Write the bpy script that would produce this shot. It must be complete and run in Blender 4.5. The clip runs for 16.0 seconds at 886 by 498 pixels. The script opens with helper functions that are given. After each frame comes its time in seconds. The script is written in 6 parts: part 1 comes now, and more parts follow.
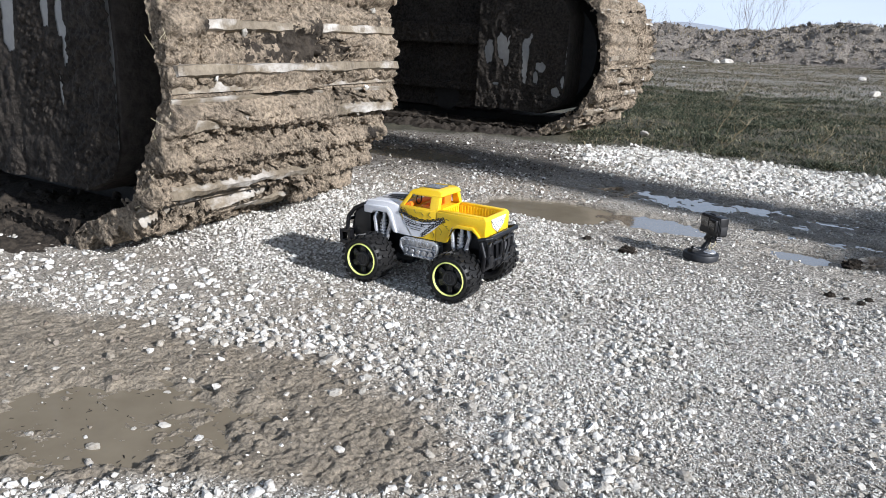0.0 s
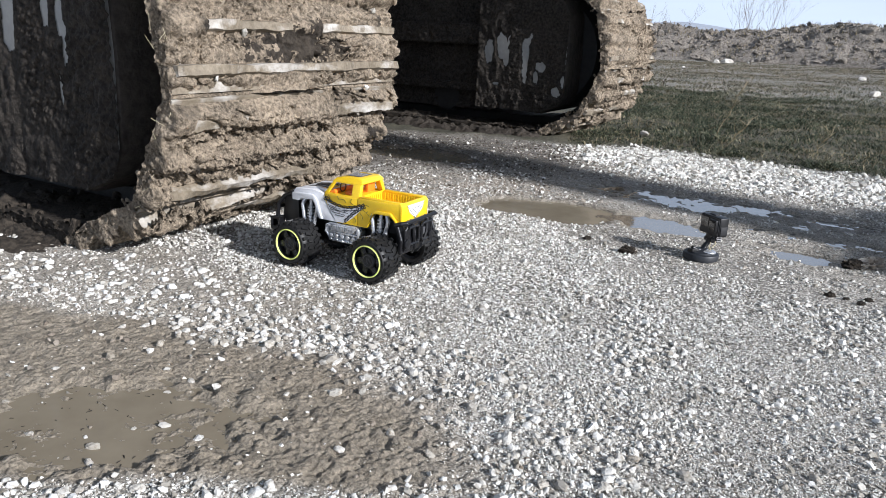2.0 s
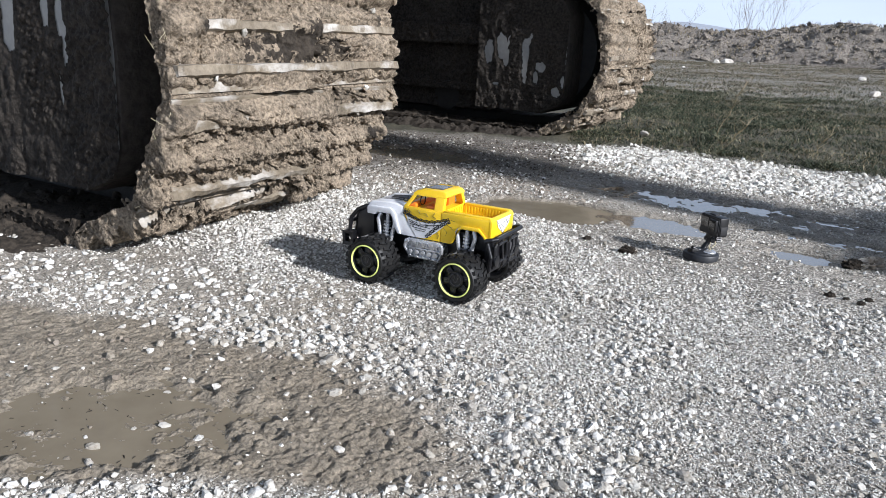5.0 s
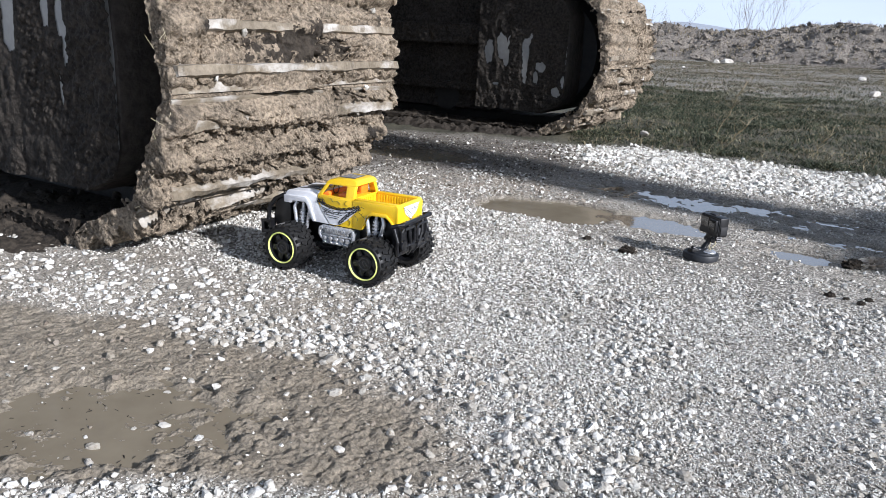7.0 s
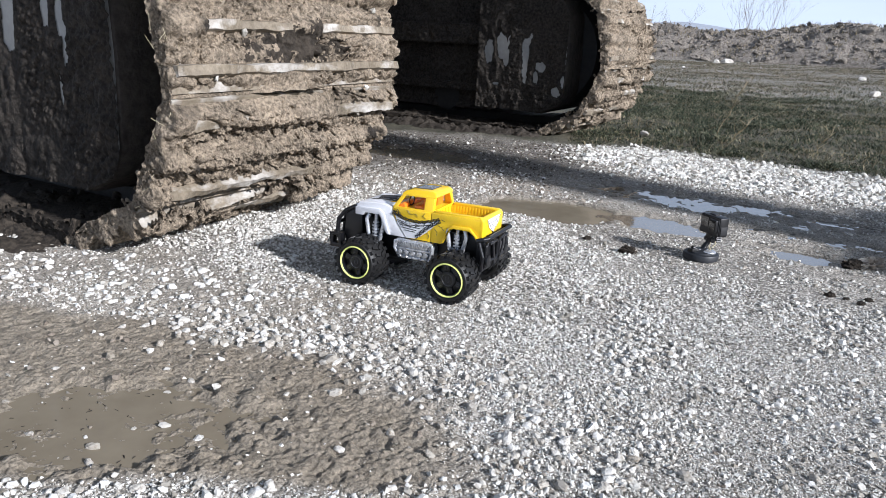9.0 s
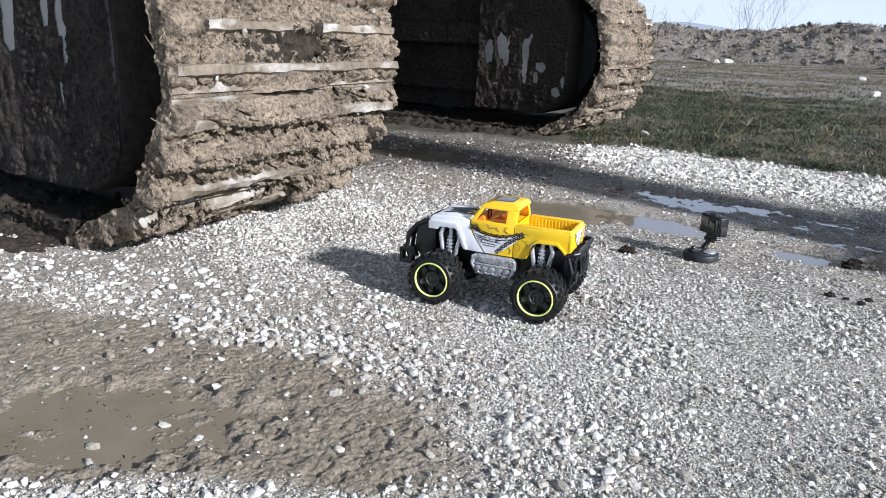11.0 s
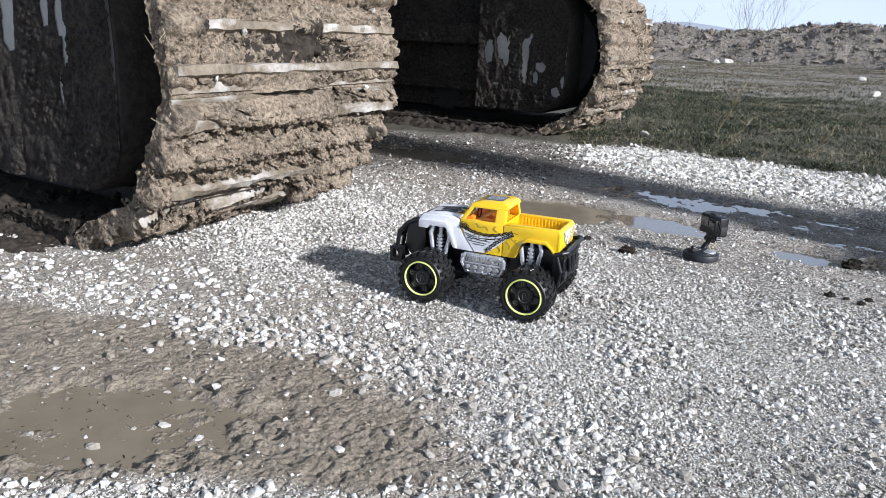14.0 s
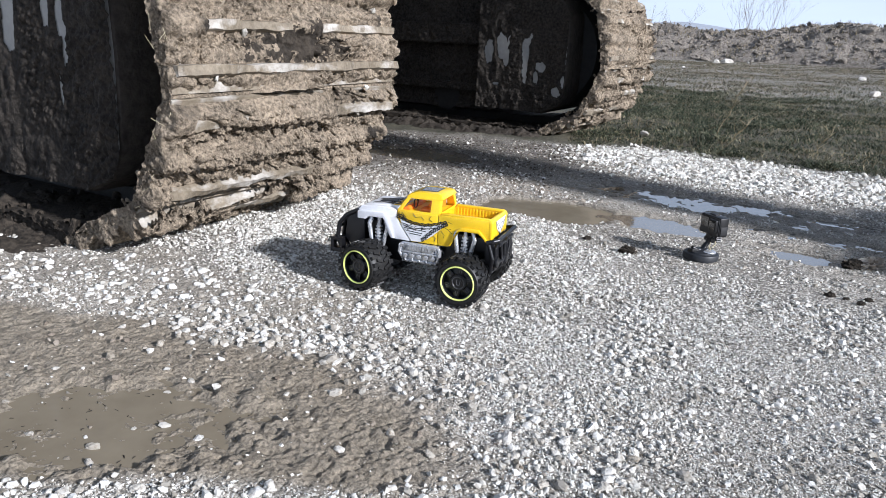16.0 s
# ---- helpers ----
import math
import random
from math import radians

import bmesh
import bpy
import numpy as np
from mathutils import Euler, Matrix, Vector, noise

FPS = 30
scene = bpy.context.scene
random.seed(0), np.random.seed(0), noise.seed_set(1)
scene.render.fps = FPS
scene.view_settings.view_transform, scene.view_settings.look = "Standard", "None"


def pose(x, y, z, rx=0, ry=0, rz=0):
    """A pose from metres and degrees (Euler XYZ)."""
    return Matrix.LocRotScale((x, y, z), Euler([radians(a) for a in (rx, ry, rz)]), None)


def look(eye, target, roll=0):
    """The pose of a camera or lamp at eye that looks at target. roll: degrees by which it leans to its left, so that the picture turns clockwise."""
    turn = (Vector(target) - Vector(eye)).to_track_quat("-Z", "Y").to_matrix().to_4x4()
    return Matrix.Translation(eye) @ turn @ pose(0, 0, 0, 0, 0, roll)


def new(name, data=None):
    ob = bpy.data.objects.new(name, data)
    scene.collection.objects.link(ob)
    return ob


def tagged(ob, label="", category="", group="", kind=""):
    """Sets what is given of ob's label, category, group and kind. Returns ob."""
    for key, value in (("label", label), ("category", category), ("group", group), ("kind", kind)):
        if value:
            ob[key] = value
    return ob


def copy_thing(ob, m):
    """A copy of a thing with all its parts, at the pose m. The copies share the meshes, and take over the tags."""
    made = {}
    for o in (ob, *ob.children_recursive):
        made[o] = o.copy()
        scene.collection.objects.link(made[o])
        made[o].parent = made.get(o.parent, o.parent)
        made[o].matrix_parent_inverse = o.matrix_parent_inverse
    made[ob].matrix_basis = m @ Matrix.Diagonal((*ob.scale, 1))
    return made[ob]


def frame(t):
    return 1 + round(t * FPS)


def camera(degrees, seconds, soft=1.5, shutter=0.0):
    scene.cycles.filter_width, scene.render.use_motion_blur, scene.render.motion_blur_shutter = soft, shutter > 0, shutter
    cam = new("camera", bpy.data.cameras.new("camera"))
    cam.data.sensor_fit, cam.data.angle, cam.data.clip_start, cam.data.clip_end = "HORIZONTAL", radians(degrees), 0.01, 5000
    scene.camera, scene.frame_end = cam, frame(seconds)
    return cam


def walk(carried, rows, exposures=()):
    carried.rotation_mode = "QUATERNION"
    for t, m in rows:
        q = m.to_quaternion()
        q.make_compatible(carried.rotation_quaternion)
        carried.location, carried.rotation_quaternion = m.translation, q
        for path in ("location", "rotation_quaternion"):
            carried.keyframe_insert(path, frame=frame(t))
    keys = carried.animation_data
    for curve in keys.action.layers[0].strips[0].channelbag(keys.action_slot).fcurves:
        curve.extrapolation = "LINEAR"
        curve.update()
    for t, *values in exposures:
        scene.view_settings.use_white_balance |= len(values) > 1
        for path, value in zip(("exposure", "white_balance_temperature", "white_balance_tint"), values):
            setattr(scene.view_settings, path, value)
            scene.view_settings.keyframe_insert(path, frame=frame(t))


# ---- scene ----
# The camera stands on a low support, its lens 0.39 m above the gravel.
cam = camera(62.17, 16.0, soft=0.75)
EYE = (0.0, 0.0, 0.3909)
PITCH = radians(16.554)
STAND = look(EYE, (0.0, math.cos(PITCH), EYE[2] - math.sin(PITCH)), 2.543)
walk(cam, [(0.0, STAND), (16.0, STAND)],
     exposures=[(0.0, 0.46, 5980, 12), (4.2, 0.46, 5960, 12), (7.0, 0.49, 5900, 13), (9.0, 0.49, 5880, 13), (16.0, 0.50, 5860, 13)])

# ---- sky and sun ----
SUN_DIR = Vector((0.751, -0.546, 0.432)).normalized()
world = bpy.data.worlds.new("sky")
scene.world = world
world.use_nodes = True
wn, wl = world.node_tree.nodes, world.node_tree.links
wn.clear()
w_out = wn.new("ShaderNodeOutputWorld")
w_bg = wn.new("ShaderNodeBackground")
w_sky = wn.new("ShaderNodeTexSky")
w_sky.sky_type, w_sky.sun_disc = "NISHITA", False
w_sky.sun_elevation = math.asin(SUN_DIR.z)
w_sky.sun_rotation = math.atan2(SUN_DIR.x, SUN_DIR.y)
w_sky.dust_density, w_sky.altitude = 2.0, 300
w_co = wn.new("ShaderNodeTexCoord")
w_map = wn.new("ShaderNodeMapping")
w_map.inputs["Scale"].default_value = (1.5, 1.5, 9.0)
w_noise = wn.new("ShaderNodeTexNoise")
w_noise.inputs["Scale"].default_value = 1.6
w_noise.inputs["Detail"].default_value = 6
w_ramp = wn.new("ShaderNodeValToRGB")
w_ramp.color_ramp.elements[0].position, w_ramp.color_ramp.elements[1].position = 0.38, 0.66
w_mix = wn.new("ShaderNodeMix")
w_mix.data_type = "RGBA"
wl.new(w_co.outputs["Generated"], w_map.inputs["Vector"])
wl.new(w_map.outputs[0], w_noise.inputs["Vector"])
wl.new(w_noise.outputs["Fac"], w_ramp.inputs["Fac"])
wl.new(w_ramp.outputs["Color"], w_mix.inputs["Factor"])
wl.new(w_sky.outputs["Color"], w_mix.inputs["A"])
w_mix.inputs["B"].default_value = (9.0, 10.8, 13.4, 1)
w_sep = wn.new("ShaderNodeSeparateXYZ")
w_haze = wn.new("ShaderNodeValToRGB")
w_haze.color_ramp.elements[0].position, w_haze.color_ramp.elements[0].color = 0.0, (0.85, 0.85, 0.85, 1)
w_haze.color_ramp.elements[1].position, w_haze.color_ramp.elements[1].color = 0.60, (0, 0, 0, 1)
w_air = wn.new("ShaderNodeMix")
w_air.data_type = "RGBA"
w_air.inputs["B"].default_value = (16.2, 18.2, 21.0, 1)
wl.new(w_co.outputs["Generated"], w_sep.inputs[0])
wl.new(w_sep.outputs["Z"], w_haze.inputs["Fac"])
wl.new(w_haze.outputs["Color"], w_air.inputs["Factor"])
wl.new(w_mix.outputs["Result"], w_air.inputs["A"])
wl.new(w_air.outputs["Result"], w_bg.inputs["Color"])
w_bg.inputs["Strength"].default_value = 0.040
wl.new(w_bg.outputs[0], w_out.inputs["Surface"])

sun_data = bpy.data.lights.new("sun", "SUN")
sun_data.energy, sun_data.angle, sun_data.color = 5.2, radians(2.6), (1.0, 0.97, 0.92)
sun = new("sun", sun_data)
sun.matrix_world = look(SUN_DIR * 30, (0, 0, 0))

# ---- noise ----


def lattice(i, j, k, seed):
    h = (i * 374761393 + j * 668265263 + k * 2147483647 + seed * 1274126177) & 0xFFFFFFFF
    h = ((h ^ (h >> 13)) * 1274126177) & 0xFFFFFFFF
    h = ((h ^ (h >> 16)) * 2246822519) & 0xFFFFFFFF
    return ((h ^ (h >> 15)) & 0xFFFF) / 65535.0


def vnoise(x, y, z, seed=0):
    """Smooth value noise in 0..1 over arrays."""
    x, y, z = np.broadcast_arrays(np.asarray(x, float), np.asarray(y, float), np.asarray(z, float))
    i, j, k = (np.floor(a).astype(np.int64) for a in (x, y, z))
    u, v, w = x - i, y - j, z - k
    u, v, w = (a * a * (3 - 2 * a) for a in (u, v, w))
    total = 0.0
    for a in (0, 1):
        for b in (0, 1):
            for c in (0, 1):
                total = total + (u if a else 1 - u) * (v if b else 1 - v) * (w if c else 1 - w) * lattice(i + a, j + b, k + c, seed)
    return total


def fbm(x, y, z=0.0, scale=1.0, octaves=4, seed=0, gain=0.5):
    out, amp, tot = 0.0, 1.0, 0.0
    for o in range(octaves):
        out = out + amp * vnoise(np.asarray(x) * scale, np.asarray(y) * scale, np.asarray(z) * scale, seed + 17 * o)
        tot += amp
        amp *= gain
        scale *= 2.03
    return out / tot


def cells(x, y, scale, seed=0):
    """Distance to the nearest of scattered points: crumbs and clods."""
    x, y = np.asarray(x, float) * scale, np.asarray(y, float) * scale
    i, j = np.floor(x).astype(np.int64), np.floor(y).astype(np.int64)
    best = np.full(x.shape, 9.0)
    for a in (-1, 0, 1):
        for b in (-1, 0, 1):
            u, v = i + a, j + b
            px, py = u + lattice(u, v, 1, seed), v + lattice(u, v, 2, seed)
            best = np.minimum(best, np.hypot(x - px, y - py))
    return best


def smooth(a, b, x):
    t = np.clip((x - a) / (b - a), 0, 1)
    return t * t * (3 - 2 * t)


# ---- materials ----


def nodes_of(name):
    m = bpy.data.materials.new(name)
    m.use_nodes = True
    nt = m.node_tree
    nt.nodes.clear()
    out = nt.nodes.new("ShaderNodeOutputMaterial")
    b = nt.nodes.new("ShaderNodeBsdfPrincipled")
    nt.links.new(b.outputs[0], out.inputs["Surface"])
    return m, nt, b


def noise_node(nt, vec, scale, detail=4, rough=0.55):
    n = nt.nodes.new("ShaderNodeTexNoise")
    n.inputs["Scale"].default_value, n.inputs["Detail"].default_value, n.inputs["Roughness"].default_value = scale, detail, rough
    nt.links.new(vec, n.inputs["Vector"])
    return n.outputs["Fac"]


def ramp_node(nt, fac, stops):
    r = nt.nodes.new("ShaderNodeValToRGB")
    els = r.color_ramp.elements
    while len(els) < len(stops):
        els.new(0.5)
    for e, (p, c) in zip(els, stops):
        e.position, e.color = p, (*c, 1)
    nt.links.new(fac, r.inputs["Fac"])
    return r.outputs["Color"]


def mix_node(nt, fac, a, b, blend="MIX"):
    m = nt.nodes.new("ShaderNodeMix")
    m.data_type, m.blend_type = "RGBA", blend
    for sock, val in (("Factor", fac), ("A", a), ("B", b)):
        if hasattr(val, "links"):
            nt.links.new(val, m.inputs[sock])
        elif sock == "Factor":
            m.inputs[sock].default_value = val
        else:
            m.inputs[sock].default_value = (*val, 1)
    return m.outputs["Result"]


def bump_node(nt, b, height, strength, distance):
    n = nt.nodes.new("ShaderNodeBump")
    n.inputs["Strength"].default_value, n.inputs["Distance"].default_value = strength, distance
    nt.links.new(height, n.inputs["Height"])
    nt.links.new(n.outputs[0], b.inputs["Normal"])


def surface(name, dark, light, scale, rough=0.8, metal=0.0, bump=0.3, distance=0.002, fine=6.0, worn=None, worn_at=0.62, worn_rough=None, coat=0.0, vary=0.0, stretch=None, spread=0.2, worn_size=0.6, blend=0.05, spec=0.5):
    """Two-scale procedural surface; worn: a colour that shows where the coarse noise is high."""
    m, nt, b = nodes_of(name)
    tc = nt.nodes.new("ShaderNodeTexCoord").outputs["Object"]
    big, small = noise_node(nt, tc, scale), noise_node(nt, tc, scale * fine, 6, 0.65)
    streak = tc
    if stretch:
        mp = nt.nodes.new("ShaderNodeMapping")
        mp.inputs["Scale"].default_value = stretch
        nt.links.new(tc, mp.inputs["Vector"])
        streak = mp.outputs[0]
    col = ramp_node(nt, small, [(0.5 - spread, dark), (0.5 + spread, light)])
    col = mix_node(nt, 0.35, col, ramp_node(nt, big, [(0.35, dark), (0.65, light)]))
    if worn:
        third = noise_node(nt, streak, scale * worn_size, 6, 0.62)
        mask = ramp_node(nt, third, [(worn_at, (0, 0, 0)), (worn_at + blend, (1, 1, 1))])
        col = mix_node(nt, mask, col, worn)
    if vary:
        geo = nt.nodes.new("ShaderNodeObjectInfo")
        val = ramp_node(nt, geo.outputs["Random"], [(0, (1 - vary,) * 3), (1, (1 + vary * 0.4,) * 3)])
        col = mix_node(nt, 1.0, col, val, "MULTIPLY")
    nt.links.new(col, b.inputs["Base Color"])
    rr = nt.nodes.new("ShaderNodeMapRange")
    rr.inputs["To Min"].default_value, rr.inputs["To Max"].default_value = max(rough - 0.12, 0.02), min(rough + 0.12, 1)
    nt.links.new(big, rr.inputs["Value"])
    nt.links.new(rr.outputs[0], b.inputs["Roughness"])
    b.inputs["Metallic"].default_value = metal
    b.inputs["Coat Weight"].default_value = coat
    b.inputs["Specular IOR Level"].default_value = spec
    if bump:
        bump_node(nt, b, small, bump, distance)
    return m


def stone_mat(name, tones, info="island", scale=110.0):
    m, nt, b = nodes_of(name)
    tc = nt.nodes.new("ShaderNodeTexCoord").outputs["Object"]
    if info == "island":
        rnd = nt.nodes.new("ShaderNodeNewGeometry").outputs["Random Per Island"]
    else:
        rnd = nt.nodes.new("ShaderNodeObjectInfo").outputs["Random"]
    col = ramp_node(nt, rnd, tones)
    n = noise_node(nt, tc, scale, 5, 0.65)
    col = mix_node(nt, 0.85, col, ramp_node(nt, n, [(0.34, (0.62, 0.585, 0.53)), (0.50, (1.0, 1.0, 1.0))]), "MULTIPLY")
    nt.links.new(col, b.inputs["Base Color"])
    b.inputs["Roughness"].default_value = 0.95
    b.inputs["Specular IOR Level"].default_value = 0.2
    bump_node(nt, b, noise_node(nt, tc, scale * 4, 5, 0.7), 0.8, 0.0022)
    return m


def ground_mat():
    """Gravelly earth. Masks painted on the sheet: red wet mud, green grassland, blue pale grit."""
    m, nt, b = nodes_of("gravelly_earth")
    tc = nt.nodes.new("ShaderNodeTexCoord").outputs["Object"]
    at = nt.nodes.new("ShaderNodeAttribute")
    at.attribute_name = "zone"
    sep = nt.nodes.new("ShaderNodeSeparateColor")
    nt.links.new(at.outputs["Color"], sep.inputs[0])
    wet, grass, grit = sep.outputs[0], sep.outputs[1], sep.outputs[2]
    grain, mid, broad = noise_node(nt, tc, 330, 5, 0.75), noise_node(nt, tc, 60, 6, 0.65), noise_node(nt, tc, 5, 5, 0.6)
    earth = ramp_node(nt, grain, [(0.42, (0.050, 0.045, 0.038)), (0.485, (0.37, 0.348, 0.314)), (0.57, (0.86, 0.84, 0.795))])
    earth = mix_node(nt, 0.25, earth, ramp_node(nt, mid, [(0.35, (0.30, 0.277, 0.242)), (0.65, (0.62, 0.59, 0.54))]))
    vor = nt.nodes.new("ShaderNodeTexVoronoi")
    vor.inputs["Scale"].default_value = 190
    nt.links.new(tc, vor.inputs["Vector"])
    tone = nt.nodes.new("ShaderNodeSeparateColor")
    nt.links.new(vor.outputs["Color"], tone.inputs[0])
    chips = ramp_node(nt, tone.outputs[0], [(0.1, (0.32, 0.30, 0.265)), (0.4, (0.60, 0.575, 0.53)), (0.75, (0.74, 0.72, 0.675)), (1.0, (0.82, 0.80, 0.76))])
    gap = ramp_node(nt, vor.outputs["Distance"], [(0.34, (1.0, 1.0, 1.0)), (0.56, (0.09, 0.082, 0.074))])
    chips = mix_node(nt, 1.0, chips, gap, "MULTIPLY")
    chips = mix_node(nt, 0.25, chips, earth)
    col = mix_node(nt, grit, earth, chips)
    mud = ramp_node(nt, mid, [(0.3, (0.185, 0.158, 0.121)), (0.7, (0.385, 0.338, 0.272))])
    mud = mix_node(nt, 0.5, mud, ramp_node(nt, grain, [(0.38, (0.075, 0.064, 0.049)), (0.62, (0.47, 0.415, 0.335))]))
    col = mix_node(nt, wet, col, mud)
    turf = ramp_node(nt, mid, [(0.3, (0.026, 0.030, 0.020)), (0.55, (0.080, 0.078, 0.058)), (0.75, (0.24, 0.215, 0.17))])
    turf = mix_node(nt, 0.5, turf, ramp_node(nt, broad, [(0.4, (0.05, 0.05, 0.032)), (0.62, (0.14, 0.125, 0.09))]))
    col = mix_node(nt, grass, col, turf)
    damp_shade = at.outputs["Alpha"]
    # alpha darkens the earth for shade as well as for damp
    col = mix_node(nt, damp_shade, col, mix_node(nt, 1.0, col, (0.52, 0.51, 0.51), "MULTIPLY"))
    patch = noise_node(nt, tc, 1.1, 8, 0.68)
    col = mix_node(nt, 1.0, col, ramp_node(nt, patch, [(0.38, (0.82, 0.79, 0.74)), (0.6, (1.0, 0.98, 0.95))]), "MULTIPLY")
    nt.links.new(col, b.inputs["Base Color"])
    b.inputs["Specular IOR Level"].default_value = 0.4
    rr = nt.nodes.new("ShaderNodeMapRange")
    rr.inputs["To Min"].default_value, rr.inputs["To Max"].default_value = 0.95, 0.5
    nt.links.new(wet, rr.inputs["Value"])
    damp = nt.nodes.new("ShaderNodeMath")
    damp.operation = "MULTIPLY_ADD"
    damp.inputs[1].default_value = -0.5
    nt.links.new(damp_shade, damp.inputs[0])
    nt.links.new(rr.outputs[0], damp.inputs[2])
    nt.links.new(damp.outputs[0], b.inputs["Roughness"])
    add = nt.nodes.new("ShaderNodeMath")
    add.operation = "MULTIPLY_ADD"
    add.inputs[1].default_value = 0.5
    nt.links.new(grain, add.inputs[0])
    nt.links.new(mid, add.inputs[2])
    pit = nt.nodes.new("ShaderNodeMath")
    pit.operation = "MULTIPLY_ADD"
    pit.inputs[1].default_value = -0.35
    nt.links.new(vor.outputs["Distance"], pit.inputs[0])
    nt.links.new(add.outputs[0], pit.inputs[2])
    bump_node(nt, b, pit.outputs[0], 1.0, 0.006)
    return m


M_GROUND = ground_mat()
M_CHIPS = stone_mat("limestone_chips", [(0.0, (0.26, 0.24, 0.20)), (0.25, (0.50, 0.477, 0.43)), (0.65, (0.70, 0.68, 0.635)), (1.0, (0.84, 0.825, 0.785))])
# wet grit whose tones are lowered to hold the crawler's shade
M_SHADED_WET_GRIT = stone_mat("shaded_wet_grit", [(0.0, (0.06, 0.05, 0.04)), (0.6, (0.12, 0.103, 0.084)), (1.0, (0.30, 0.275, 0.235))])
M_COARSE = stone_mat("coarse_limestone", [(0.0, (0.28, 0.25, 0.205)), (0.35, (0.47, 0.445, 0.40)), (1.0, (0.70, 0.685, 0.65))], scale=120.0)
M_STONE = stone_mat("limestone", [(0.0, (0.40, 0.36, 0.30)), (0.5, (0.54, 0.51, 0.46)), (1.0, (0.68, 0.66, 0.62))], "object", 3.2)
M_MUDDY_STONE = stone_mat("muddy_stone", [(0.0, (0.17, 0.14, 0.11)), (0.6, (0.30, 0.26, 0.215)), (1.0, (0.46, 0.42, 0.36))])
M_MUD = surface("clay_mud", (0.038, 0.031, 0.023), (0.50, 0.405, 0.298), 11, 0.95, bump=1.0, distance=0.012, fine=13, worn=(0.038, 0.032, 0.026), worn_at=0.57, blend=0.09, worn_size=0.8, spread=0.14, spec=0.25)
# wet clay; on the lower run its darkness also stands for shade
M_MUD_DARK = surface("wet_and_shaded_clay", (0.012, 0.010, 0.008), (0.070, 0.057, 0.044), 9, 0.85, bump=1.0, distance=0.008, fine=12, spread=0.12, spec=0.2)
# brown mud caked on the track sides, with their shade in its colour
M_CAKED = surface("shaded_caked_brown_mud", (0.008, 0.007, 0.006), (0.066, 0.055, 0.045), 9, 0.85, bump=1.0, distance=0.008, fine=12, spread=0.12, spec=0.25)
M_SHOE = surface("worn_shoe_steel", (0.085, 0.068, 0.046), (0.26, 0.215, 0.155), 11, 0.7, 0.0, 0.7, 0.003, 10, worn=(0.54, 0.515, 0.475), worn_at=0.50, blend=0.22, worn_size=1.9, stretch=(1.0, 0.6, 1.0))
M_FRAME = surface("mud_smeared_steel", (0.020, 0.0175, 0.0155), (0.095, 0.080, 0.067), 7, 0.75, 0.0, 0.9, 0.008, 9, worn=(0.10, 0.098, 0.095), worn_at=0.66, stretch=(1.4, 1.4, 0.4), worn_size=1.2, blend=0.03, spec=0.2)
M_GUARD = surface("scraped_grey_paint", (0.27, 0.265, 0.25), (0.40, 0.39, 0.37), 9, 0.6, bump=0.25, distance=0.002, spec=0.3)
M_CHAIN = surface("greasy_steel", (0.010, 0.010, 0.011), (0.03, 0.028, 0.026), 12, 0.6, 0.2, 0.5, 0.003)


def water_mat(name, low, high, ior):
    m, nt, b = nodes_of(name)
    tc = nt.nodes.new("ShaderNodeTexCoord").outputs["Object"]
    n = noise_node(nt, tc, 7, 5, 0.6)
    nt.links.new(ramp_node(nt, n, [(0.35, low), (0.65, high)]), b.inputs["Base Color"])
    b.inputs["Roughness"].default_value = 0.04
    b.inputs["IOR"].default_value = ior
    bump_node(nt, b, noise_node(nt, tc, 45, 3, 0.5), 0.12, 0.002)
    return m


M_WATER = water_mat("clear_water", (0.085, 0.075, 0.06), (0.13, 0.115, 0.095), 4.2)
M_MURK = water_mat("muddy_water", (0.175, 0.146, 0.104), (0.235, 0.200, 0.146), 1.33)

# ---- building helpers ----


def mesh_of(name, bm, material, flat=False, bevel=0.0):
    me = bpy.data.meshes.new(name)
    if bevel:
        bmesh.ops.remove_doubles(bm, verts=bm.verts, dist=1e-6)
        edges = [e for e in bm.edges if len(e.link_faces) == 2 and e.calc_face_angle(0) > 0.5]
        bmesh.ops.bevel(bm, geom=edges, offset=bevel, segments=2, profile=0.6, affect="EDGES", clamp_overlap=True)
    bmesh.ops.recalc_face_normals(bm, faces=bm.faces)
    bm.to_mesh(me)
    bm.free()
    me.materials.append(material)
    if not flat:
        me.polygons.foreach_set("use_smooth", [True] * len(me.polygons))
        me.set_sharp_from_angle(angle=radians(38))
    return me


def part(name, bm, material, parent=None, label="", flat=False, bevel=0.0):
    ob = new(name, mesh_of(name, bm, material, flat, bevel))
    ob.parent = parent
    if label:
        ob["label"] = label
    return ob


def from_arrays(name, verts, faces, material, flat=True):
    """A mesh from arrays whose faces all have the same number of corners."""
    me = bpy.data.meshes.new(name)
    n, k = faces.shape
    me.vertices.add(len(verts))
    me.vertices.foreach_set("co", np.ascontiguousarray(verts, np.float32).ravel())
    me.loops.add(n * k)
    me.loops.foreach_set("vertex_index", np.ascontiguousarray(faces, np.int32).ravel())
    me.polygons.add(n)
    me.polygons.foreach_set("loop_start", np.arange(0, n * k, k, dtype=np.int32))
    me.polygons.foreach_set("use_smooth", [not flat] * n)
    me.update(calc_edges=True)
    me.validate()
    me.materials.append(material)
    return me


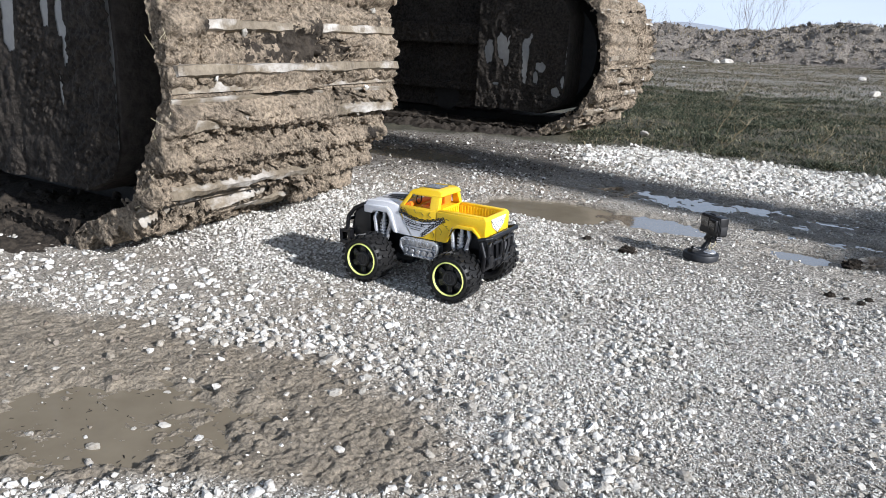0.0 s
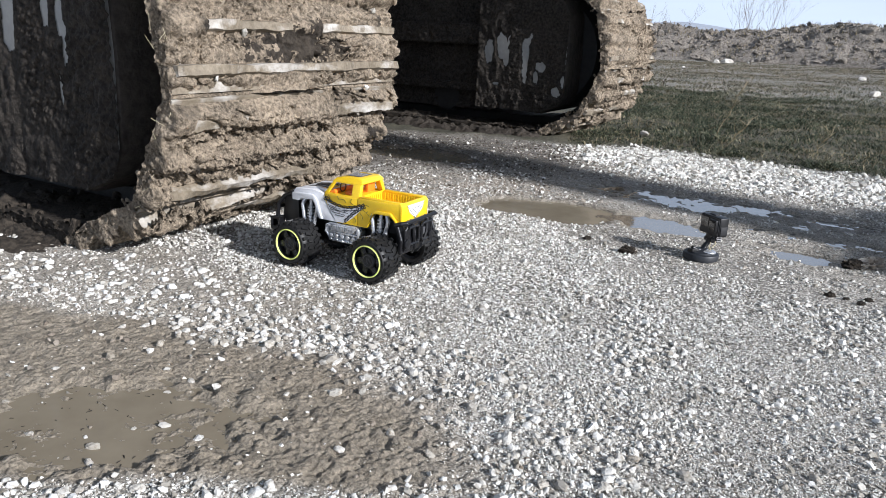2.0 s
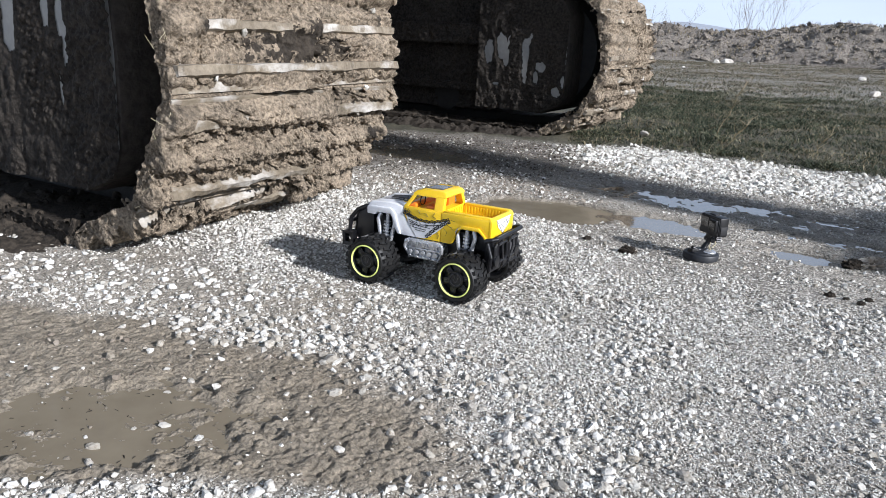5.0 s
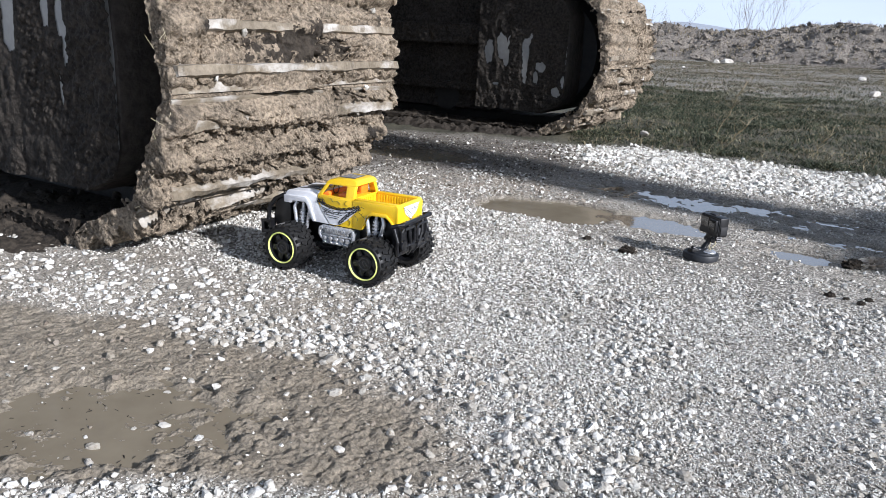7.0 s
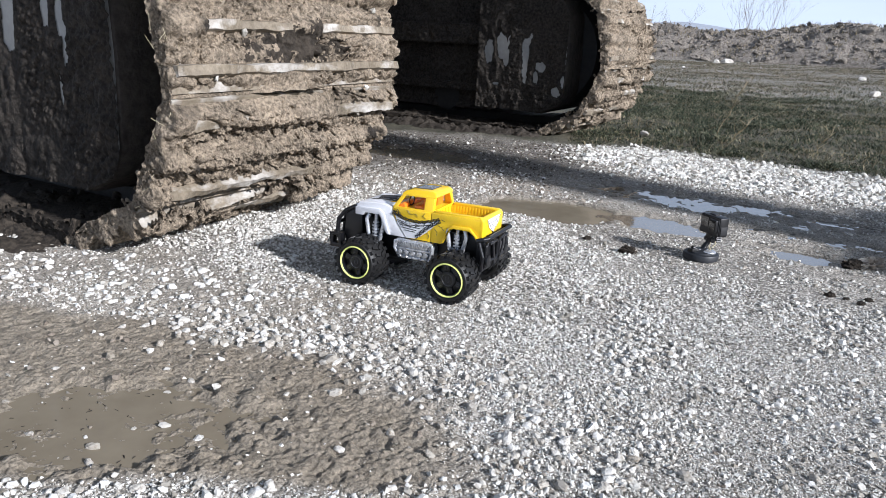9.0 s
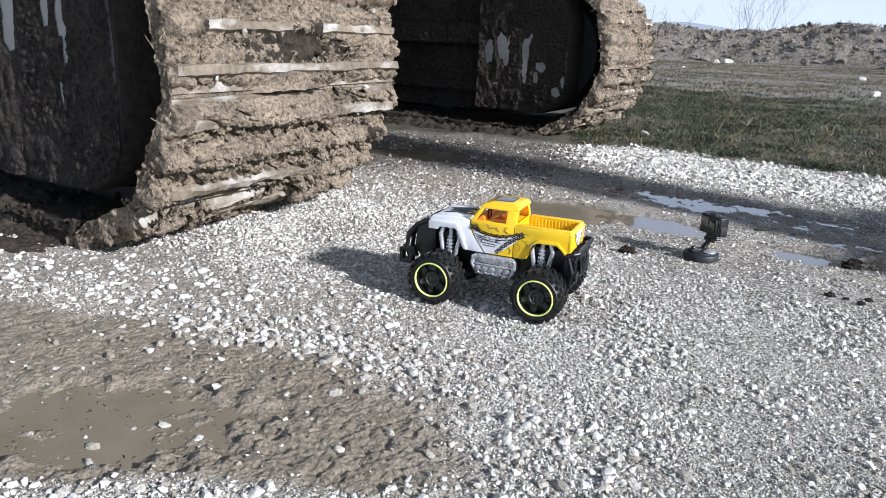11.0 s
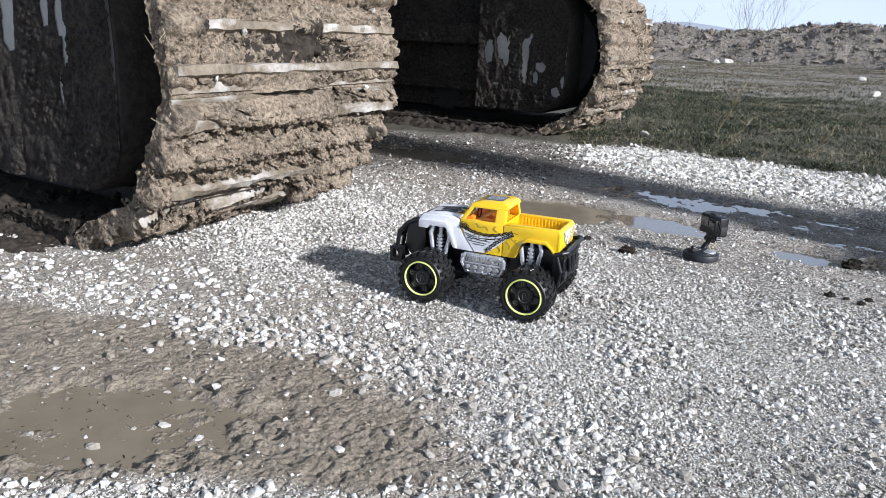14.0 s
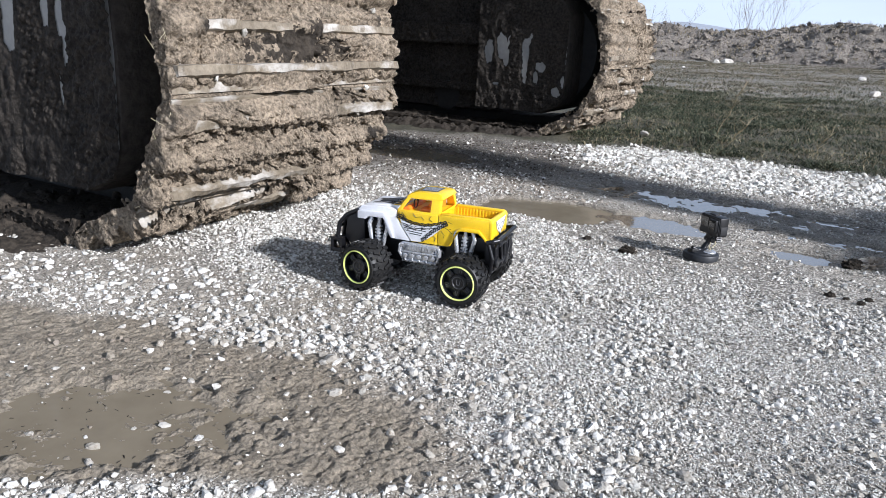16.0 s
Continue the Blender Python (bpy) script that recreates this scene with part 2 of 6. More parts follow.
def box(bm, lo, hi, m=None):
    c = [(a + b) / 2 for a, b in zip(lo, hi)]
    d = [abs(b - a) for a, b in zip(lo, hi)]
    mm = Matrix.Translation(c) @ Matrix.Diagonal((*d, 1))
    return bmesh.ops.create_cube(bm, size=1, matrix=(m @ mm) if m else mm)["verts"]


def rod(bm, a, b, r1, r2=None, n=10):
    a, b = Vector(a), Vector(b)
    d = b - a
    m = Matrix.Translation((a + b) / 2) @ d.to_track_quat("Z", "Y").to_matrix().to_4x4()
    return bmesh.ops.create_cone(bm, cap_ends=True, segments=n, radius1=r1, radius2=r1 if r2 is None else r2, depth=d.length, matrix=m)["verts"]


def pipe(bm, pts, r, n=10):
    """A bent tube with a joint ball at each inner point."""
    for a, b in zip(pts, pts[1:]):
        rod(bm, a, b, r, n=n)
    for p in pts[1:-1]:
        bmesh.ops.create_icosphere(bm, subdivisions=2, radius=r, matrix=Matrix.Translation(p))


def lathe(bm, profile, n=40, axis="y", closed=False):
    rings = []
    for h, r in profile:
        ring = []
        for i in range(n):
            a = 2 * math.pi * i / n
            p = (r * math.cos(a), h, r * math.sin(a)) if axis == "y" else (r * math.cos(a), r * math.sin(a), h)
            ring.append(bm.verts.new(p))
        rings.append(ring)
    pairs = list(zip(rings, rings[1:])) + ([(rings[-1], rings[0])] if closed else [])
    for a, b in pairs:
        for i in range(n):
            bm.faces.new((a[i], a[(i + 1) % n], b[(i + 1) % n], b[i]))
    if not closed:
        for ring in (rings[0], rings[-1]):
            if profile[rings.index(ring)][1] > 1e-6:
                bm.faces.new(ring)
    return rings


def slab(bm, outline, y0, y1):
    """A side outline in x, z drawn out from y0 to y1."""
    a = [bm.verts.new((x, y0, z)) for x, z in outline]
    b = [bm.verts.new((x, y1, z)) for x, z in outline]
    bm.faces.new(a)
    bm.faces.new(b[::-1])
    n = len(outline)
    for i in range(n):
        bm.faces.new((a[i], b[i], b[(i + 1) % n], a[(i + 1) % n]))


def scaled(bm, k):
    bmesh.ops.scale(bm, vec=(k, k, k), verts=bm.verts)
    return bm


# ---- ground ----
PUDDLES = [  # x, y, half length, half width, turn
    (-0.325, 0.662, 0.150, 0.080, 4), (0.245, 1.682, 0.165, 0.085, -26), (-0.140, 2.430, 0.200, 0.100, -32),
    (0.478, 1.592, 0.110, 0.066, -48), (0.670, 1.815, 0.320, 0.085, -33), (0.705, 1.395, 0.130, 0.050, -28), (0.800, 1.510, 0.170, 0.036, -30)]
BAND = [(-6.0, 3.2), (-0.90, 1.14), (-0.66, 1.02), (-0.36, 0.915), (-0.13, 0.835), (0.01, 0.745), (0.12, 0.64), (0.18, 0.54), (0.22, 0.42), (0.3, -3.0)]
RIDGE_IN = [(0.21, 2.49), (0.39, 2.44), (0.62, 2.21), (0.94, 1.96), (1.14, 1.87), (2.2, 1.25), (5.2, -1.1), (11.5, -6.5)]
# run of a damp strip, with the stick's shadow tinted in
DAMP_SHADE_LINE = [(-0.20, 2.42), (0.11, 2.31), (0.36, 2.20), (0.51, 2.05), (0.73, 1.80), (0.96, 1.56), (1.5, 1.1)]
RIDGE_OUT = [(-8.0, 5.8), (-0.25, 2.92), (0.29, 2.72), (0.43, 2.70), (0.74, 2.69), (0.98, 2.50), (1.36, 2.26), (2.4, 1.52), (5.6, -0.7), (12.0, -6.0)]


def from_line(x, y, pts):
    """Distance to a polyline, signed: positive on its far side (left of its run)."""
    best = np.full(np.shape(x), 1e9)
    side = np.zeros(np.shape(x))
    for (ax, ay), (bx, by) in zip(pts, pts[1:]):
        dx, dy = bx - ax, by - ay
        l2 = dx * dx + dy * dy
        t = np.clip(((x - ax) * dx + (y - ay) * dy) / l2, 0, 1)
        d = np.hypot(x - ax - t * dx, y - ay - t * dy)
        s = np.sign(dx * (y - ay) - dy * (x - ax))
        side = np.where(d < best, s, side)
        best = np.minimum(best, d)
    return best * side


def puddle_field(x, y, only=None):
    """Below 1 inside a puddle, with a ragged shore; only: of one puddle alone."""
    out = np.full(np.shape(x), 9.0)
    for i, (cx, cy, a, b, turn) in enumerate(PUDDLES):
        if only not in (None, i):
            continue
        c, s = math.cos(radians(turn)), math.sin(radians(turn))
        u, v = ((x - cx) * c + (y - cy) * s) / a, (-(x - cx) * s + (y - cy) * c) / b
        f = np.hypot(u, v) + 0.65 * (fbm(x, y, 0, 13, 3, 40 + i) - 0.5) + (0.75, 0.3, 0.3, 0.7, 2.2, 2.2, 2.2)[i] * (fbm(x, y, 0, 50 if i < 3 else 34, 3, 60 + i) - 0.5 if i < 4 else fbm(u * a * 0.22, v * b, 0, 60, 3, 60 + i) - 0.47)
        out = np.minimum(out, f)
    return out


def zones(x, y):
    n = fbm(x, y, 0, 6, 3, 5) - 0.5
    band = from_line(x, y, BAND)
    r_in, r_out = from_line(x, y, RIDGE_IN) + 0.06 * n, from_line(x, y, RIDGE_OUT) + 0.10 * n
    grass = smooth(-0.03, 0.05, r_out)
    strip = smooth(-0.02, 0.02, r_in) * (1 - smooth(-0.03, 0.03, r_out)) * smooth(0.36, 0.47, x + 0.1 * n)
    near_mud = smooth(-0.05, 0.05, -band + 0.16 * n) * smooth(3.0, 2.0, y) * smooth(0.13, -0.06, x + 0.05 * n) * smooth(0.535, 0.575, y + 0.06 * n)
    lane = smooth(1.42, 1.58, y + 0.42 * x + 0.30 * n) * (1 - smooth(-0.06, 0.0, r_in))
    wet = np.clip(near_mud + (0.22 - 0.14 * smooth(0.25, 0.45, x)) * lane, 0, 1) * (1 - grass) * (1 - strip)
    tracked = smooth(1.25, 0.55, np.hypot((x + 0.48) / 0.50, (y - 1.02 + 0.25 * (x + 0.48)) / 0.21) + 0.9 * n)
    wet = np.maximum(wet, 0.55 * tracked)
    wet = np.maximum(wet, smooth(1.5, 1.05, puddle_field(x, y)) * (1 - grass) * (1 - 0.6 * smooth(0.35, 0.5, x)))
    grit = np.clip(strip + (1 - wet) * (0.75 + 1.0 * n), 0, 1) * (1 - grass)
    grit = np.maximum(grit, 0.8 * grass * smooth(5.0, 8.0, y))
    return wet, grass, grit, strip, band, r_in, r_out


def ground_height(x, y):
    wet, grass, grit, strip, band, r_in, r_out = zones(x, y)
    far = np.hypot(x, y)
    z = 0.006 * (fbm(x, y, 0, 9, 3, 3) - 0.5) + 0.004 * (fbm(x, y, 0, 55, 3, 4) - 0.5) * (1 + wet)
    close = smooth(3.2, 1.6, far) * wet
    run, across = x * 0.80 + y * 0.60, -x * 0.60 + y * 0.80
    crinkle = 1 - np.abs(2 * fbm(run, across * 1.7, 0, 75, 3, 19) - 1)
    z = z + close * (0.0020 * (0.5 - cells(x, y, 85, 8)) + 0.0020 * (0.5 - cells(x, y, 170, 18)) + 0.0054 * (crinkle - 0.7) + 0.0025 * (0.5 - cells(x, y, 34, 9)) * smooth(0.4, 0.6, fbm(x, y, 0, 11, 3, 12)))
    z = z + 0.010 * (fbm(x, y * 1.6, 0, 38, 4, 99) - 0.5) * np.maximum(smooth(1.9, 1.2, puddle_field(x, y)) * smooth(0.55, 0.64, x), 0.9 * smooth(0.15, 0.4, damp_and_shade(x, y)))
    z = z + 0.002 * strip - 0.0085 * smooth(1.30, 0.70, puddle_field(x, y)) - 0.009 * smooth(1.30, 0.95, np.minimum(puddle_field(x, y, 1), puddle_field(x, y, 2)))
    z = z + grass * (0.03 * (fbm(x, y, 0, 3, 4, 9) - 0.5) + 0.012) + smooth(6, 30, far) * 0.25 * (fbm(x, y, 0, 0.25, 4, 10) - 0.5)
    return z - smooth(60, 2500, far) * 6


def damp_and_shade(x, y):
    """Damp earth and painted shade, round the shallow water and beside the crawlers."""
    run = 0.65 * np.exp(-(from_line(x, y, DAMP_SHADE_LINE) / 0.13) ** 2) * smooth(0.34, 0.56, fbm(x, y, 0, 11, 3, 97))
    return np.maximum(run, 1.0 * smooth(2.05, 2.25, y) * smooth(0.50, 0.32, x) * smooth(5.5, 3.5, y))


def build_ground():
    az = np.concatenate([np.linspace(-34, 34, 420), np.linspace(34, 326, 60)[1:-1]])
    rad = np.concatenate([[0.0], np.geomspace(0.05, 0.46, 8)[:-1], np.geomspace(0.46, 1.25, 350), np.geomspace(1.25, 3.0, 150)[1:], np.geomspace(3.0, 40, 80)[1:], np.geomspace(40, 4000, 20)[1:]])
    a, r = np.meshgrid(np.radians(az), rad)
    x, y = r * np.sin(a), r * np.cos(a)
    z = ground_height(x, y)
    wet, grass, grit = zones(x, y)[:3]
    na, nr = len(az), len(rad)
    verts = np.stack([x.ravel(), y.ravel(), z.ravel()], 1)
    i, j = np.meshgrid(np.arange(nr - 1), np.arange(na), indexing="ij")
    jn = (j + 1) % na
    quads = np.stack([i * na + j, i * na + jn, (i + 1) * na + jn, (i + 1) * na + j], -1).reshape(-1, 4)[:, ::-1]
    core = np.array([[0.0, 0.0, 0.0]])
    me = from_arrays("ground", np.concatenate([verts, core]), quads, M_GROUND, flat=False)
    zone = me.color_attributes.new("zone", "FLOAT_COLOR", "POINT")
    rgba = np.ones((len(verts) + 1, 4), np.float32)
    turf = grass * (1 - 0.48 * smooth(4.6, 7.0, y + 0.55 * (x - 1.8) + 1.5 * (fbm(x, y, 0, 0.9, 4, 92) - 0.5)))
    damp_shade = damp_and_shade(x, y) * (1 - grass)
    rgba[:-1, 3] = damp_shade.ravel()
    rgba[:-1, 0], rgba[:-1, 1], rgba[:-1, 2] = wet.ravel(), turf.ravel(), grit.ravel()
    zone.data.foreach_set("color", rgba.ravel())
    return tagged(new("ground", me), "brown muddy earth and pale limestone grit, partly wet", "ground", kind="structure")


ground = build_ground()


def build_puddle(i):
    cx, cy, a, b, turn = PUDDLES[i]
    n = 120
    u, v = np.meshgrid(np.linspace(-2.4, 2.4, n), np.linspace(-2.4, 2.4, n))
    c, s = math.cos(radians(turn)), math.sin(radians(turn))
    x, y = cx + u * a * c - v * b * s, cy + u * a * s + v * b * c
    keep = puddle_field(x, y, i) < 1.30
    cell = keep[:-1, :-1] & keep[1:, :-1] & keep[:-1, 1:] & keep[1:, 1:]
    ii, jj = np.nonzero(cell)
    quads = np.stack([ii * n + jj, ii * n + jj + 1, (ii + 1) * n + jj + 1, (ii + 1) * n + jj], 1)
    used, inv = np.unique(quads, return_inverse=True)
    verts = np.stack([x.ravel(), y.ravel(), np.full(n * n, -0.0062 + 0.0002 * (i > 2) + 0.00004 * i)], 1)[used]
    ob = new("puddle", from_arrays("puddle", verts, inv.reshape(-1, 4), M_MURK if i < 3 else M_WATER, flat=False))
    return tagged(ob, "shallow brown rain puddle lying in the mud", "puddle", "rain puddles", "structure")


for k in range(len(PUDDLES)):
    build_puddle(k)

# ---- loose stones ----
rng = np.random.default_rng(7)


def rock_shapes(kind):
    """A few angular unit rocks: hulls of points strewn over a blunt box; the large ones with chipped, pitted faces."""
    count, points = {"grain": (24, 5), "chip": (30, 6), "small": (26, 11), "medium": (30, 15), "large": (14, 20)}[kind]
    r = random.Random(len(kind) * 31 + points)
    shapes = []
    for _ in range(count):
        bm = bmesh.new()
        for k in range(points):
            up = 1 - 2 * (k + 0.5) / points
            ang, flat = 2.39996 * k, math.sqrt(1 - up * up)
            d = Vector((flat * math.cos(ang), flat * math.sin(ang), up)) + Vector((r.uniform(-1, 1), r.uniform(-1, 1), r.uniform(-1, 1))) * (1.15 / math.sqrt(points))
            d = d / (abs(d.x) ** 4 + abs(d.y) ** 4 + abs(d.z) ** 4) ** 0.25 * r.uniform(0.82, 1.02)
            bm.verts.new((d.x, d.y * 0.74, d.z * 0.60))
        res = bmesh.ops.convex_hull(bm, input=bm.verts)
        bmesh.ops.delete(bm, geom=[q for q in res["geom_interior"] if isinstance(q, bmesh.types.BMVert)], context="VERTS")
        bmesh.ops.triangulate(bm, faces=bm.faces)
        if kind == "large":
            off = Vector((r.uniform(0, 50), 0, 0))
            bmesh.ops.bevel(bm, geom=bm.edges[:], offset=0.05, segments=1, affect="EDGES", clamp_overlap=True)
            bmesh.ops.triangulate(bm, faces=bm.faces)
            bmesh.ops.subdivide_edges(bm, edges=[e for e in bm.edges if e.calc_length() > 0.25], cuts=2, use_grid_fill=True)
            bmesh.ops.triangulate(bm, faces=bm.faces)
            for q in bm.verts:
                q.co *= 1 + 0.16 * noise.noise(q.co * 2.6 + off) + 0.09 * noise.noise(q.co * 6.5 - off)
        bm.verts.index_update()
        shapes.append((np.array([q.co[:] for q in bm.verts]), np.array([[q.index for q in f.verts] for f in bm.faces])))
        bm.free()
    return shapes


def stones_mesh(name, x, y, z, size, kind, material, tilt=0.35, sunk=0.06):
    shapes = rock_shapes(kind)
    which = rng.integers(0, len(shapes), len(x))
    V, F, start = [], [], 0
    for s, (v, f) in enumerate(shapes):
        idx = np.nonzero(which == s)[0]
        n, k = len(idx), len(v)
        if not n:
            continue
        a, b, c = rng.uniform(0, 2 * np.pi, n), rng.normal(0, tilt, n), rng.normal(0, tilt, n)
        X, Y, Z = (np.repeat(v[None, :, q], n, 0) * rng.uniform(0.8, 1.2, (n, 1)) for q in range(3))
        Y, Z = Y * np.cos(b)[:, None] - Z * np.sin(b)[:, None], Y * np.sin(b)[:, None] + Z * np.cos(b)[:, None]
        X, Z = X * np.cos(c)[:, None] - Z * np.sin(c)[:, None], X * np.sin(c)[:, None] + Z * np.cos(c)[:, None]
        X, Y = X * np.cos(a)[:, None] - Y * np.sin(a)[:, None], X * np.sin(a)[:, None] + Y * np.cos(a)[:, None]
        P = np.stack([X, Y, Z], -1) * (size[idx] / 2)[:, None, None] + np.stack([x[idx], y[idx], z[idx] + size[idx] * sunk], 1)[:, None, :]
        V.append(P.reshape(-1, 3))
        F.append((f[None] + (start + np.arange(n) * k)[:, None, None]).reshape(-1, 3))
        start += n * k
    return from_arrays(name, np.concatenate(V), np.concatenate(F), material, flat=True)


def scatter(n, x0, x1, y0, y1, chance):
    x, y = rng.uniform(x0, x1, n), rng.uniform(y0, y1, n)
    wedge = np.abs(x) < 0.68 * y + 0.32
    x, y = x[wedge], y[wedge]
    n = len(x)
    keep = rng.uniform(0, 1, n) < chance(x, y)
    return x[keep], y[keep]


def in_view(x, y):
    return np.abs(x) < 0.66 * y + 0.08


def fine_chance(x, y):
    wet, grass, grit, strip, band, r_in, r_out = zones(x, y)
    clump = smooth(0.40, 0.62, fbm(x, y, 0, 9, 4, 21))
    d = (1 - wet) ** 1.5 * (0.38 + 0.60 * clump + 0.30 * smooth(0.12, 0.30, x) * (1 - clump) * smooth(0.95, 1.08, y)) + 0.014
    lane = smooth(1.36, 1.47, y + 0.42 * x + 0.16 * (clump - 0.5)) * (1 - smooth(-0.10, 0.0, r_in))
    d = d * (1 - 0.90 * lane * smooth(0.24, 0.38, x + 0.12 * (clump - 0.5)))
    d = d * (1 - 0.6 * smooth(2.05, 2.3, y) * smooth(0.45, 0.30, x))
    d = np.where(puddle_field(x, y) < 1.15, 0.01, d)
    return in_view(x, y) * (1 - grass) * np.clip(d, 0, 1) * (1 - 0.45 * smooth(1.5, 2.0, y))


def band_chance(x, y):
    band = from_line(x, y, BAND)
    core = np.exp(-(band / 0.048) ** 2) * (0.35 + 0.65 * smooth(0.35, 0.6, fbm(x, y, 0, 12, 3, 33)))
    spread = 0.08 * np.exp(-(band / 0.16) ** 2) + 0.016
    core = 0.85 * core * (0.12 + 0.88 * smooth(-0.40, -0.20, x)) * (0.40 + 0.60 * smooth(0.58, 0.68, y))
    spread = spread * (0.35 + 0.65 * smooth(0.24, 0.06, x)) + 0.05 * smooth(0.585, 0.545, y) * smooth(0.1, -0.1, x)
    d = np.where(puddle_field(x, y) < 1.0, 0.012 * (y < 1.0), core + spread)
    return in_view(x, y) * d * (1 - zones(x, y)[1])


def strip_chance(x, y):
    z = zones(x, y)
    return z[3] * (0.20 + 0.60 * smooth(0.35, 0.6, fbm(x, y, 0, 8, 3, 44)))


def build_gravel():
    x, y = scatter(470000, -1.1, 1.3, 0.5, 2.95, fine_chance)
    size = np.clip(rng.lognormal(math.log(0.0040), 0.38, len(x)), 0.0020, 0.011) * (0.90 + 0.9 * smooth(1.0, 2.2, y))
    dull = rng.uniform(0, 1, len(x)) < np.maximum(np.maximum(0.14, 0.85 * smooth(1.55, 1.95, y + 0.5 * x) * smooth(0.75, 0.40, x)), 0.9 * smooth(0.3, 0.6, damp_and_shade(x, y)))
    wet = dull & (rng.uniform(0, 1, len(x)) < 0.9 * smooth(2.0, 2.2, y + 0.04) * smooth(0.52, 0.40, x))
    for pick, material, label in ((dull & ~wet, M_MUDDY_STONE, "mud-stained grit pressed into the damp ground"), (wet, M_SHADED_WET_GRIT, "wet grit beside the crawler, darkened in tone for shade")):
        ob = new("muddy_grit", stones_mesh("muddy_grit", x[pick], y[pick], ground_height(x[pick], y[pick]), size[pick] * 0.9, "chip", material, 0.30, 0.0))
        tagged(ob, label, "gravel", kind="stuff")
    x, y, size = x[~dull], y[~dull], size[~dull]
    ob = new("fine_gravel", stones_mesh("fine_gravel", x, y, ground_height(x, y), size, "chip", M_CHIPS, 0.5, 0.12))
    tagged(ob, "pale fine limestone grit strewn over the earth", "gravel", kind="stuff")
    x, y = scatter(250000, -0.75, 0.85, 0.48, 1.18, lambda u, v: in_view(u, v) * (1 - zones(u, v)[0]) ** 2 * smooth(1.16, 0.9, v) * (0.35 + 0.65 * smooth(0.38, 0.58, fbm(u, v, 0, 14, 3, 57))))
    size = np.clip(rng.lognormal(math.log(0.0024), 0.25, len(x)), 0.0014, 0.0042)
    ob = new("grit", stones_mesh("grit", x, y, ground_height(x, y), size, "grain", M_CHIPS, 0.6, 0.10))
    tagged(ob, "sharp pale grit covering the ground", "gravel", kind="stuff")
    x, y = scatter(34000, -1.1, 1.4, 0.48, 2.4, lambda u, v: 0.75 * (1 - 0.7 * smooth(0.3, 0.6, damp_and_shade(u, v))) * (1 - 0.8 * smooth(1.55, 1.95, v + 0.5 * u) * smooth(0.75, 0.40, u)) * fine_chance(u, v) * smooth(0.40, 0.58, fbm(u, v, 0, 7, 3, 51)))
    size = np.clip(rng.lognormal(math.log(0.0078), 0.25, len(x)), 0.005, 0.014)
    ob = new("gravel", stones_mesh("gravel", x, y, ground_height(x, y), size, "small", M_CHIPS, 0.4, 0.18))
    tagged(ob, "white and grey crushed limestone gravel", "gravel", kind="stuff")
    x, y = scatter(17500, -0.95, 0.75, 0.45, 1.5, band_chance)
    size = np.clip(rng.lognormal(math.log(0.0082), 0.36, len(x)), 0.0042, 0.017)
    muddy = (rng.uniform(0, 1, len(x)) < zones(x, y)[0] * 0.9) & (from_line(x, y, BAND) < -0.03)
    ob = new("muddy_gravel", stones_mesh("muddy_gravel", x[muddy], y[muddy], ground_height(x[muddy], y[muddy]), size[muddy] * 0.8, "small", M_MUDDY_STONE, 0.3, 0.04))
    tagged(ob, "mud-coated stones half sunk in the wet earth", "gravel", kind="stuff")
    x, y, size = x[~muddy], y[~muddy], size[~muddy]
    ob = new("coarse_gravel", stones_mesh("coarse_gravel", x, y, ground_height(x, y), size, "medium", M_COARSE, 0.4, 0.12))
    tagged(ob, "bank of larger pale limestone pieces beside the mud", "gravel", kind="stuff")
    x, y = scatter(2500, -1.0, 0.0, 0.84, 1.40, lambda u, v: in_view(u, v) * smooth(1.5, 0.8, np.hypot((u + 0.45) / 0.46, (v - 0.98 + 0.25 * (u + 0.45)) / 0.17)) * (0.25 + 0.5 * smooth(0.40, 0.60, fbm(u, v, 0, 10, 3, 53))) * (from_line(u, v, BAND) > 0))
    size = np.clip(rng.lognormal(math.log(0.0095), 0.36, len(x)), 0.005, 0.019)
    ob = new("flat_gravel", stones_mesh("flat_gravel", x, y, ground_height(x, y), size, "medium", M_CHIPS, 0.18, 0.02))
    tagged(ob, "flat white limestone pieces trodden into brown earth", "gravel", kind="stuff")
    x, y = scatter(30000, 0.2, 2.2, 1.4, 3.2, strip_chance)
    size = rng.lognormal(math.log(0.0132), 0.32, len(x))
    ob = new("roadside_gravel", stones_mesh("roadside_gravel", x, y, ground_height(x, y) + rng.uniform(0, 0.002, len(x)), size, "small", M_CHIPS))
    tagged(ob, "strip of coarse white limestone gravel along the grass", "gravel", kind="stuff")


build_gravel()

STONE_SHAPES = []


def field_chance(u, v):
    return zones(u, v)[1] * (0.25 + 0.75 * smooth(4, 8, v)) * (u < 0.66 * v + 0.3) * (u > 0.2 * v)


def build_field_stones():
    x, y = scatter(260, 0.6, 9.0, 2.4, 15.5, field_chance)
    size = np.clip(rng.lognormal(math.log(0.011), 0.5, len(x)), 0.006, 0.06) * (0.6 + 0.09 * y)
    ob = new("field_stones", stones_mesh("field_stones", x, y, ground_height(x, y), size, "small", M_CHIPS, 0.3, 0.15))
    tagged(ob, "scattered pale stones lying in the grass", "stones", kind="stuff")


